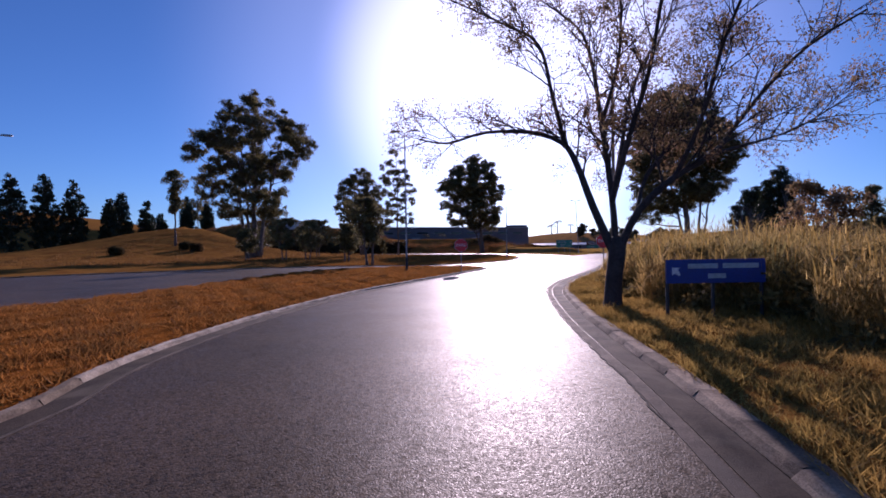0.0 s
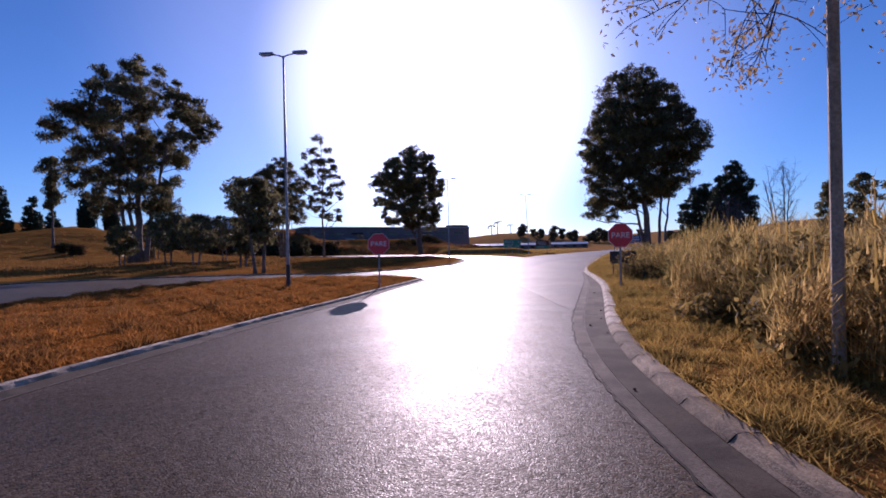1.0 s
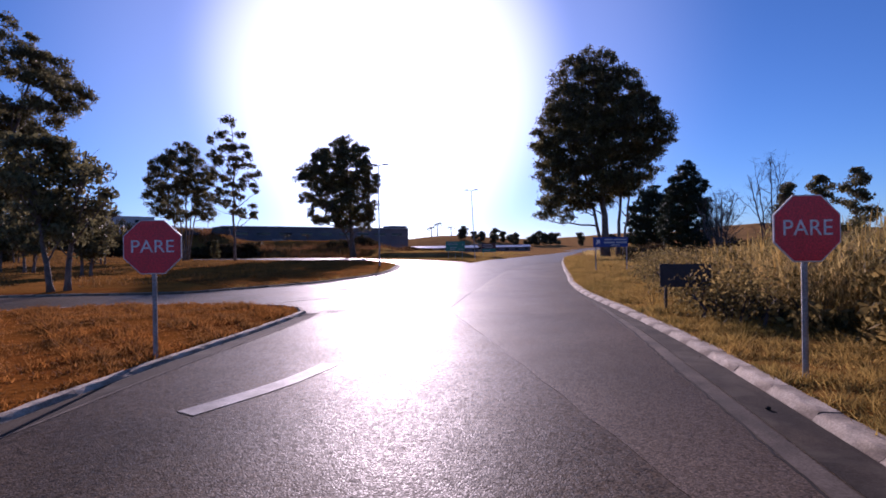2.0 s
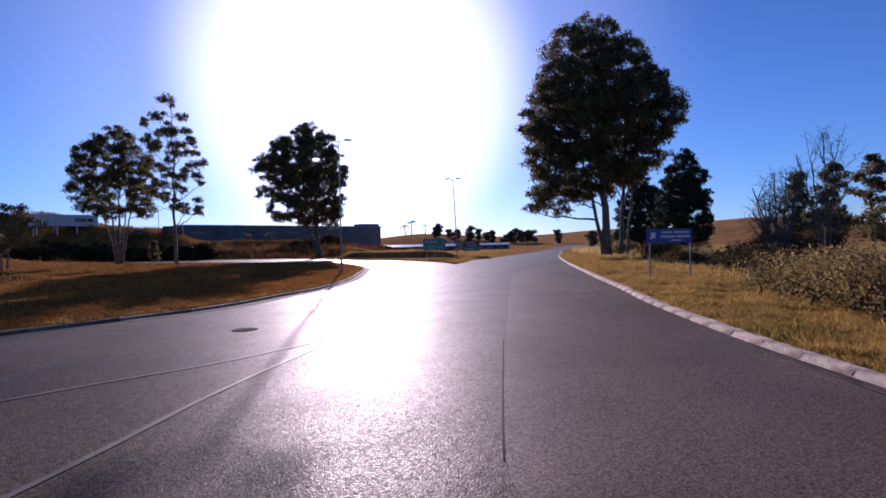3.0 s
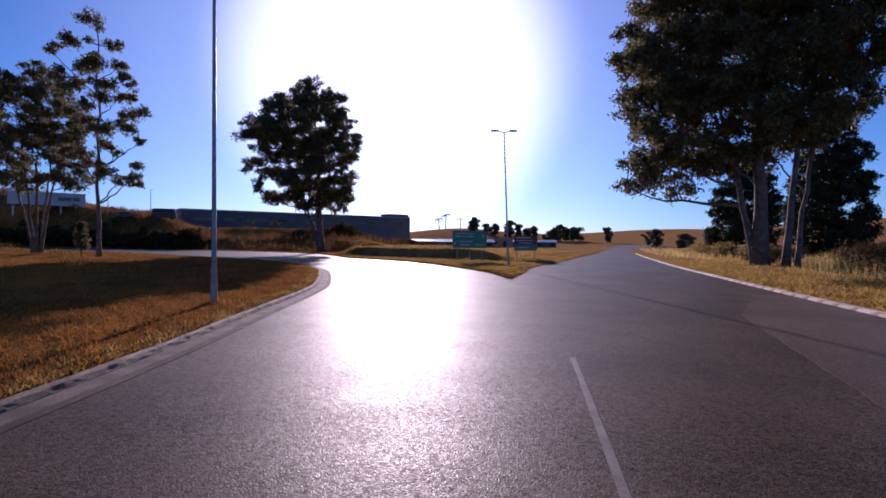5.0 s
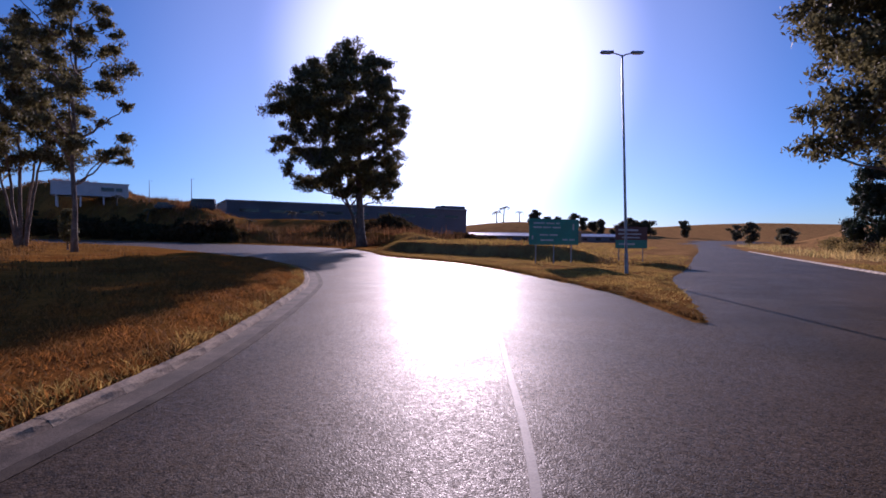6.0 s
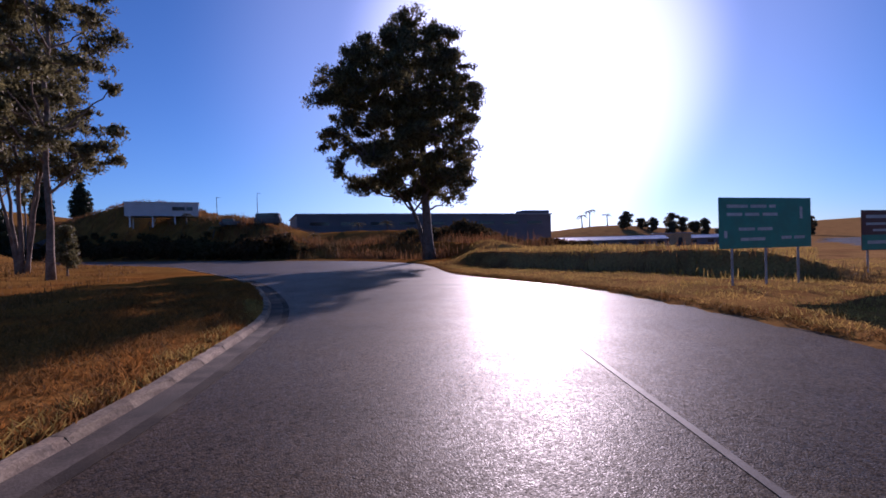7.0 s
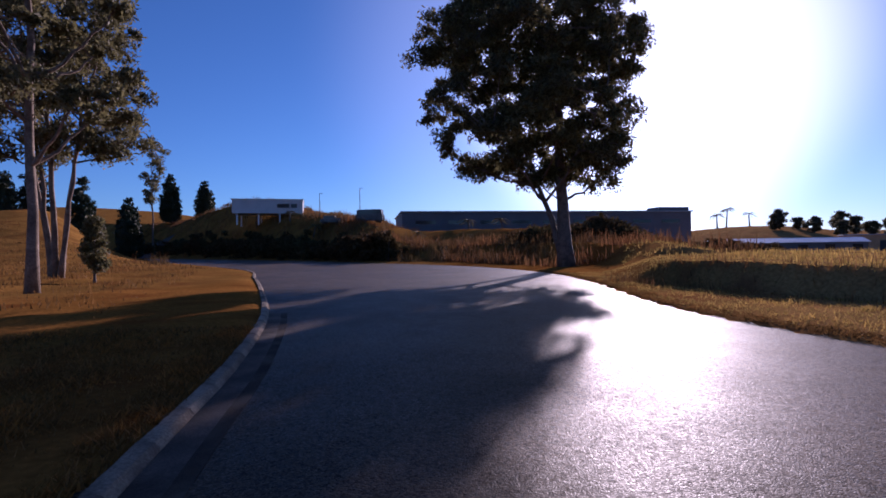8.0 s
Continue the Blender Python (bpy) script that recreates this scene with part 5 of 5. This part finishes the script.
def arrow(size, turn, at, parent):
    """A white pointer: a square head with a short thick shaft."""
    s = size / 2
    pts = [(-s, s), (s, s), (s, -s), (s * 0.45, -s * 0.45), (-s * 0.75, -s * 1.1), (-s * 1.1, -s * 0.75), (-s * 0.45, s * 0.45)]
    bm = bmesh.new()
    fc = bm.faces.new([bm.verts.new((x, 0, z)) for x, z in pts])
    ex = bmesh.ops.extrude_face_region(bm, geom=[fc])
    bmesh.ops.translate(bm, verts=[v for v in ex["geom"] if isinstance(v, bmesh.types.BMVert)], vec=(0, -0.006, 0))
    bmesh.ops.recalc_face_normals(bm, faces=bm.faces)
    part("arrow", bm, M_WHITE, parent, "white arrow").matrix_local = pose(*at, 0, turn, 0)


WORDS = [(0.08, 0.3, 0.17, 0.06), (0.33, 0.5, 0.17, 0.06), (0.53, 0.6, 0.17, 0.06), (0.08, 0.24, 0.33, 0.06), (0.27, 0.42, 0.33, 0.06), (0.46, 0.62, 0.33, 0.06), (0.2, 0.37, 0.62, 0.06), (0.4, 0.56, 0.62, 0.06), (0.22, 0.48, 0.82, 0.06), (0.66, 0.77, 0.8, 0.06), (0.8, 0.92, 0.8, 0.06), (0.05, 0.08, 0.72, 0.14), (0.87, 0.9, 0.3, 0.24)]
board("direction_sign", (9.0, 106.35), (12.35, 108.1), 1.32, 2.9, M_GREEN, (0.14, 0.5, 0.86), "large green direction sign with white lettering on three posts", "road sign", WORDS)
board("tourist_sign", (15.75, 111.6), (18.5, 113.1), 1.05, 2.6, M_BROWN, (0.12, 0.88), "brown and green tourist sign on two posts", "road sign", [(0.08, 0.7, 0.16, 0.08), (0.08, 0.8, 0.34, 0.06), (0.2, 0.75, 0.5, 0.06), (0.1, 0.6, 0.8, 0.08)], below=M_GREEN)
_, p1, w1 = board("hotel_sign", (13.3, 57.6), (15.95, 58.25), 1.72, 2.36, M_BLUE, (0.08, 0.97), "blue roadside sign with white lettering on two thin posts", "road sign", [(0.32, 0.55, 0.25, 0.14), (0.58, 0.94, 0.25, 0.14), (0.3, 0.62, 0.55, 0.17), (0.65, 0.96, 0.55, 0.17), (0.5, 0.75, 0.82, 0.1)])
arrow(0.3, 0, (-0.37 * w1, -0.058, 2.04 - ground_z(14.6, 57.9)), p1)
_, p2, w2 = board("hotel_sign", (3.26, 11.5), (5.36, 11.75), 0.86, 1.37, M_BLUE, (0.02, 0.48, 0.97), "weathered dark blue sign with white lettering among the reeds", "road sign", [(0.22, 0.52, 0.28, 0.2), (0.57, 0.93, 0.28, 0.2), (0.42, 0.6, 0.7, 0.2)], frame_mat=M_DARK)
arrow(0.17, -90, (-0.4 * w2, -0.058, 1.115 - ground_z(4.31, 11.62)), p2)
board("back_of_sign", (7.1, 38.2), (8.2, 37.8), 0.72, 1.3, M_DARK, (0.12, 0.85), "small dark signboard low on two posts", "road sign", frame_mat=M_DARK)
pole = thing("wooden_pole", (3.75, 19.4, ground_z(3.75, 19.4) - 0.1), "weathered wooden utility pole in the grass", "utility pole")
part("shaft", post(0.066, 8.2, r2=0.052), M_WOODPOLE, pole)
part("cap", post(0.07, 0.06, (0, 0, 8.2), 0.04), M_STEEL, pole)


# ---- buildings and distance ----
def warehouse():
    a, b = Vector((-60, 217.7)), Vector((8.3, 258))
    ln = (b - a).length
    rz = math.degrees(math.atan2(b.y - a.y, b.x - a.x))
    c = (a + b) / 2
    top = thing("warehouse", (c.x, c.y, 2.0), "long dark grey flat-roofed warehouse on the bank", "warehouse", rz=rz)
    part("wall", box(ln, 30, 8.9, (0, 15, 4.45)), M_CLAD, top)
    part("roof", box(ln + 0.8, 31, 0.35, (0, 15, 9.1), 0.08), M_ROOF, top)
    part("parapet", box(9, 6, 1.1, (ln / 2 - 4.5, 4, 9.8), 0.05), M_CLAD, top)
    part("annexe", box(2.2, 12, 6.2, (ln / 2 + 1.15, 10, 3.1)), M_CLAD, top)
    for i in range(9):
        x = -ln / 2 + 6 + i * 8.4
        w = part("window", box(5.2, 0.2, 0.9, (x, -0.06, 6.4), 0.03), M_GLASS, top)
        part("frame", box(5.4, 0.1, 0.08, (x, -0.14, 5.92)), M_STEEL, w)
    for i in range(2):
        part("loading_door", box(4.2, 0.22, 4.4, (-20 + i * 30, -0.06, 2.2), 0.04), M_STEEL, top)


warehouse()


def office():
    top = thing("office_building", (-80.0, 193.5, ground_z(-80.0, 193.5) - 0.1), "white flat-roofed building raised on posts with a dark window band", "building", rz=36)
    part("wall", box(15, 7, 3.0, (-1.0, 3.5, 4.0), 0.03), M_WALL, top)
    part("roof", box(15.4, 7.5, 0.22, (-1.0, 3.5, 5.6), 0.04), M_WHITE, top)
    for x, w in ((2.3, 2.6), (4.6, 1.3)):
        wn_ = part("window", box(w, 0.2, 0.85, (x, -0.05, 4.2), 0.02), M_GLASS, top)
        part("frame", box(w + 0.16, 0.1, 0.07, (x, -0.12, 3.75)), M_STEEL, wn_)
    for x in (-7.5, -3, 1.5, 6):
        for y in (0.3, 6.7):
            part("post", box(0.3, 0.3, 2.6, (x, y, 1.25), 0.02), M_WHITE, top)


office()


def low_shed(at, ln, rz, label):
    top = thing("shed", (at[0], at[1], ground_z(*at) - 0.1), label, "shed", rz=rz)
    part("wall", box(ln, 6, 1.9, (0, 0, 0.95)), M_CLAD, top)
    for s in (-1, 1):
        r = part("roof", box(ln + 0.6, 3.4, 0.08, (0, 0, 0)), M_ROOF_PALE, top)
        r.matrix_local = pose(0, s * 1.6, 2.3, -s * 14, 0, 0)
    for i in range(int(ln // 4)):
        part("window", box(1.4, 0.12, 0.8, (-ln / 2 + 2.5 + i * 4, -3.02, 1.1), 0.02), M_GLASS, top)


low_shed((20, 212), 24, 4, "low shed with a bright metal roof beyond the field")
low_shed((50, 235), 16, -8, "small low shed with a metal roof far off")


def car(at, rz, material, label, ln=4.2, ht=1.5, van=False):
    top = thing("car", (at[0], at[1], ground_z(*at)), label, "car", "parked cars", rz)
    w = 1.7 if not van else 1.95
    part("body", box(ln, w, ht * 0.5, (0, 0, ht * 0.42), 0.12), material, top)
    bm = box(ln * (0.55 if not van else 0.92), w * 0.88, ht * 0.45, (-0.1 * ln * (not van), 0, ht * 0.82), 0.14)
    cabin = part("cabin", bm, material, top)
    for s in (-1, 1):
        part("window", box(ln * (0.42 if not van else 0.75), 0.04, ht * 0.24, (-0.1 * ln * (not van), s * w * 0.44, ht * 0.84), 0.01), M_GLASS, cabin)
        for f in (-0.32, 0.32):
            bm = bmesh.new()
            bmesh.ops.create_cone(bm, cap_ends=True, segments=18, radius1=0.32, radius2=0.32, depth=0.2, matrix=Matrix.Translation((f * ln, s * (w / 2 - 0.08), 0.32)) @ Matrix.Rotation(radians(90), 4, "X"))
            part("wheel", bm, M_RUBBER, top)


car((-50.8, 186.3), 12, M_CARDARK, "dark minibus parked on the bank", 5.2, 2.4, True)
car((-58.8, 185.5), 15, M_CARDARK, "dark car parked on the bank")
for i, (x, y) in enumerate(((-86, 195), (-56.5, 192), (-67, 193))):
    p = thing("lamp_pole", (x, y, ground_z(x, y) - 0.1), "thin dark lamp pole on the bank", "lamp pole", "poles on the bank")
    part("pole", post(0.09, 7.0 - i, r2=0.05), M_DARK, p)
    part("arm", box(0.8, 0.1, 0.08, (0.35, 0, 7.0 - i), 0.02), M_DARK, p)


def hedge(name, line, height, depth, label, seed, material, n=9000, leaf=0.22, twig=True):
    """A long ragged hedge of many leaves on stems."""
    rng = np.random.default_rng(seed)
    top = thing(name, (0, 0, 0), label, "hedge")
    ln = smooth_line(line, 1.0)
    k = rng.integers(0, len(ln), n // 40)
    cx = ln[k, 0] + rng.normal(0, depth / 2, len(k))
    cy = ln[k, 1] + rng.normal(0, depth / 2, len(k))
    cz = terrain(cx, cy)
    hh = height * (0.75 + 0.22 * lumps(cx, cy, 5.0, seed))
    f = rng.random(len(k)) ** 0.7
    c = np.stack([cx, cy, cz + f * hh], 1)
    vs, fs = leaf_cards(c, np.full(len(k), 0.9), 40, leaf, rng, 0.8, 0.0)
    fast_mesh("foliage", vs, fs, material, top)
    lots = []
    for i in range(0, len(k), 4):
        b = Vector((cx[i], cy[i], cz[i] - 0.1))
        lots.append(tube([b, b + Vector((0.1, 0, hh[i] * 0.5)), b + Vector((rng.normal(0, 0.3), rng.normal(0, 0.3), hh[i] * 0.95))], [0.05, 0.035, 0.01], 4, cap=False))
    tagged(mesh_ob("branchwork", *join(*lots), M_BARK_DARK, top), kind="stuff")
    return top


foot = offset_line(EDGE_FAR, 4.5)
foot = foot[(foot[:, 1] > 148) & (foot[:, 0] > -158) & (foot[:, 0] < -34)][::12]
hedge("hedge", [tuple(q) for q in foot], 3.7, 2.6, "long dark ragged hedge at the foot of the bank", 4, M_HEDGE, 60000, 0.4)
hedge("hedge", [(-16, 166), (-8, 166), (0, 168), (10, 174)], 1.6, 3.0, "reddish brown hedge in front of the warehouse", 9, M_HEDGE, 16000, 0.32)


def scrub(label, n, x0, x1, y0, y1, keep, lo, hi, width, material, seed):
    rng = np.random.default_rng(seed)
    x, y = scatter(n, x0, x1, y0, y1, rng, lambda x, y, d: keep(x, y, d) & (lumps(x, y, 3.0, seed) + rng.normal(0, 0.5, len(x)) > -0.3))
    h = rng.uniform(lo, hi, len(x)) * np.clip(1 + 0.5 * lumps(x, y, 1.8, seed), 0.4, 1.9)
    blades("scrub", x, y, terrain(x, y) - 0.03, h, width, rng, material, label, "scrub", 0.6, 1)


scrub("coarse dry grass in the field beside the road", 76000, 8, 60, 46, 130, lambda x, y, d: (d > 4.0) & (x > 10 + (y - 50) * 0.3), 0.16, 0.5, 0.012, M_REED, 41)
scrub("tall brown scrub under the trees", 64000, 22, 62, 70, 104, lambda x, y, d: (d > 5.0) & (x > 22 + (y - 70) * 0.45), 0.4, 1.1, 0.015, M_REED, 42)
scrub("coarse tufts of dry grass on the verge", 46000, -62, -6, 50, 135, lambda x, y, d: (d > 4.0) & (x < 0), 0.10, 0.32, 0.03, M_GRASS_TAN, 43)
scrub("coarse dry grass on the open field", 50000, -4, 40, 108, 200, lambda x, y, d: (d > 6.0) & (y > 108), 0.12, 0.35, 0.035, M_GRASS_GOLD, 44)
scrub("brown scrub along the verge of the far road", 20000, 36, 90, 112, 200, lambda x, y, d: (d > 2.0) & (x > 31 + (y - 112) * 0.42) & (d < 9), 0.3, 0.9, 0.04, M_REED, 45)
scrub("coarse tufts of dry grass on the slope", 40000, -110, -40, 60, 150, lambda x, y, d: d > 2.0, 0.12, 0.4, 0.05, M_GRASS_TAN, 46)
scrub("long russet grass on the bank below the warehouse", 46000, -62, 8, 146, 200, lambda x, y, d: (d > 3.0) & (d < 17), 0.5, 1.5, 0.05, M_BANK, 47)
scrub("dark tussocks along the ditch behind the signs", 16000, -4, 18, 104, 132, lambda x, y, d: np.abs(y - (121.3 - 1.05 * (x - 3.5)) + 0.1) < 1.5, 0.18, 0.5, 0.018, M_BANK, 48)
scrub("rough brown growth on the long bank", 60000, -170, -48, 150, 245, lambda x, y, d: (d > 7.0) & (d < 34) & (y > np.interp(x, EDGE_FAR[:, 0], EDGE_FAR[:, 1])), 0.3, 0.95, 0.08, M_BANK, 49)
hedge("shrub", [(8, 36), (9.5, 40), (11.5, 45), (14, 51)], 1.0, 1.0, "brown tangled scrub at the end of the reeds", 17, M_UNDER, 30000, 0.05)
for i, (x, y, h, n) in enumerate(((38.5, 105, 1.0, 3600), (41, 111, 1.5, 4600), (45, 117, 0.9, 3600), (47, 125, 1.6, 5000), (52, 133, 1.1, 3600), (55, 142, 1.7, 5000), (61, 151, 1.3, 3600), (66, 160, 1.5, 3600))):
    hedge("shrub", [(x, y), (x + 1.2, y + 2.0)], h, 1.5, "dry olive bush on the far verge", 80 + i, M_UNDER if i % 2 else M_HEDGE, n, 0.13)
for i, (x, y, h, n) in enumerate(((19.5, 57, 0.7, 3400), (22.5, 61.5, 0.9, 4200), (23.5, 70, 0.55, 2600), (27, 78, 0.8, 3600), (31, 86, 1.3, 5200), (36, 93, 1.9, 6400), (39.5, 97, 1.6, 5200), (46, 100, 1.4, 5200), (29.5, 68, 1.6, 5600), (33, 72, 2.2, 6400), (37, 75, 2.4, 6800), (41, 78, 2.6, 6800), (45.5, 80, 2.8, 6800), (24.5, 64.5, 1.2, 4800))):
    hedge("shrub", [(x, y), (x + 1.2, y + 1.6)], h, 1.3, "low dark brown bush behind the grass verge", 60 + i, M_HEDGE, n, 0.11)
for i, (x, y) in enumerate(((-91, 106), (-85.5, 123), (-81, 121), (-62, 114))):
    hedge("bush", [(x, y), (x + 1.0, y + 0.3)], 1.9, 0.6, "dark round bush on the dry grass", 30 + i, M_HEDGE, 3000, 0.2)


# made-up house form, standing in for a patch of sandy earth bank
def ochre_block(at, rz):
    top = thing("ochre_block", (at[0], at[1], ground_z(*at) - 0.1), "small ochre block made up for a sandy bank beyond the field", "house", rz=rz)
    part("wall", box(8, 5, 3.0, (0, 0, 1.5), 0.03), M_OCHRE, top)
    part("roof", box(8.6, 5.6, 0.2, (0, 0, 3.1), 0.03), M_ROOF, top)
    part("door", box(0.95, 0.1, 2.05, (1.6, -2.52, 1.03), 0.02), M_DARK, top)
    part("window", box(1.3, 0.1, 0.9, (-1.4, -2.52, 1.6), 0.02), M_GLASS, top)


M_OCHRE = mat("ochre_tone", (0.5, 0.3, 0.16), rough=0.9, color2=(0.42, 0.25, 0.13), scale=0.8, scale2=20)
ochre_block((36, 222), -6)
car((3, 206), 8, M_CARWHITE, "white car parked in front of the warehouse")
car((9.5, 208), 4, M_CARDARK, "dark car parked in front of the warehouse")


# ---- cracks in the asphalt ----
def crack(pts, w=0.009):
    rr = random.Random(int(pts[0][1] * 10))
    ln = smooth_line(pts, 0.22)
    ln = ln + np.array([[rr.uniform(-0.05, 0.05), rr.uniform(-0.05, 0.05)] for _ in ln])
    strip("crack", ln, -w / 2, w / 2, 0.003, M_CRACK, "thin jagged crack in the asphalt", "crack")


for q in ([(3.4, 74.9), (3.55, 75.5), (3.5, 76.0), (3.75, 76.25)], [(3.55, 75.6), (3.9, 75.9), (4.2, 75.8)], [(3.15, 75.3), (3.5, 75.4), (3.7, 75.1)], [(4.0, 75.4), (4.3, 76.0), (4.1, 76.5)],
          [(3.8, 75.05), (4.05, 75.4), (4.5, 75.5)]):
    crack(q)


# ---- loose stones in the gutter ----
def stone(at, r, seed):
    rr = random.Random(seed)
    bm = bmesh.new()
    bmesh.ops.create_icosphere(bm, subdivisions=1, radius=r)
    for v in bm.verts:
        v.co *= rr.uniform(0.75, 1.2)
        v.co.z *= 0.65
    ob = part("stone", bm, M_GUTTER)
    ob.matrix_world = pose(at[0], at[1], 0.012 + r * 0.4, 0, 0, rr.uniform(0, 360))
    tagged(ob, "small loose grey stone in the gutter", "stone", "loose stones")


for i, y in enumerate((19.5, 23.2, 24.1, 25.0, 26.4, 27.8, 31.0, 33.5, 40.0, 46.5, 52.0, 60.0)):
    x = float(np.interp(y, near[:, 1], near[:, 0])) - random.Random(i).uniform(0.16, 0.5)
    stone((x, y), random.Random(i + 50).uniform(0.014, 0.032), i)
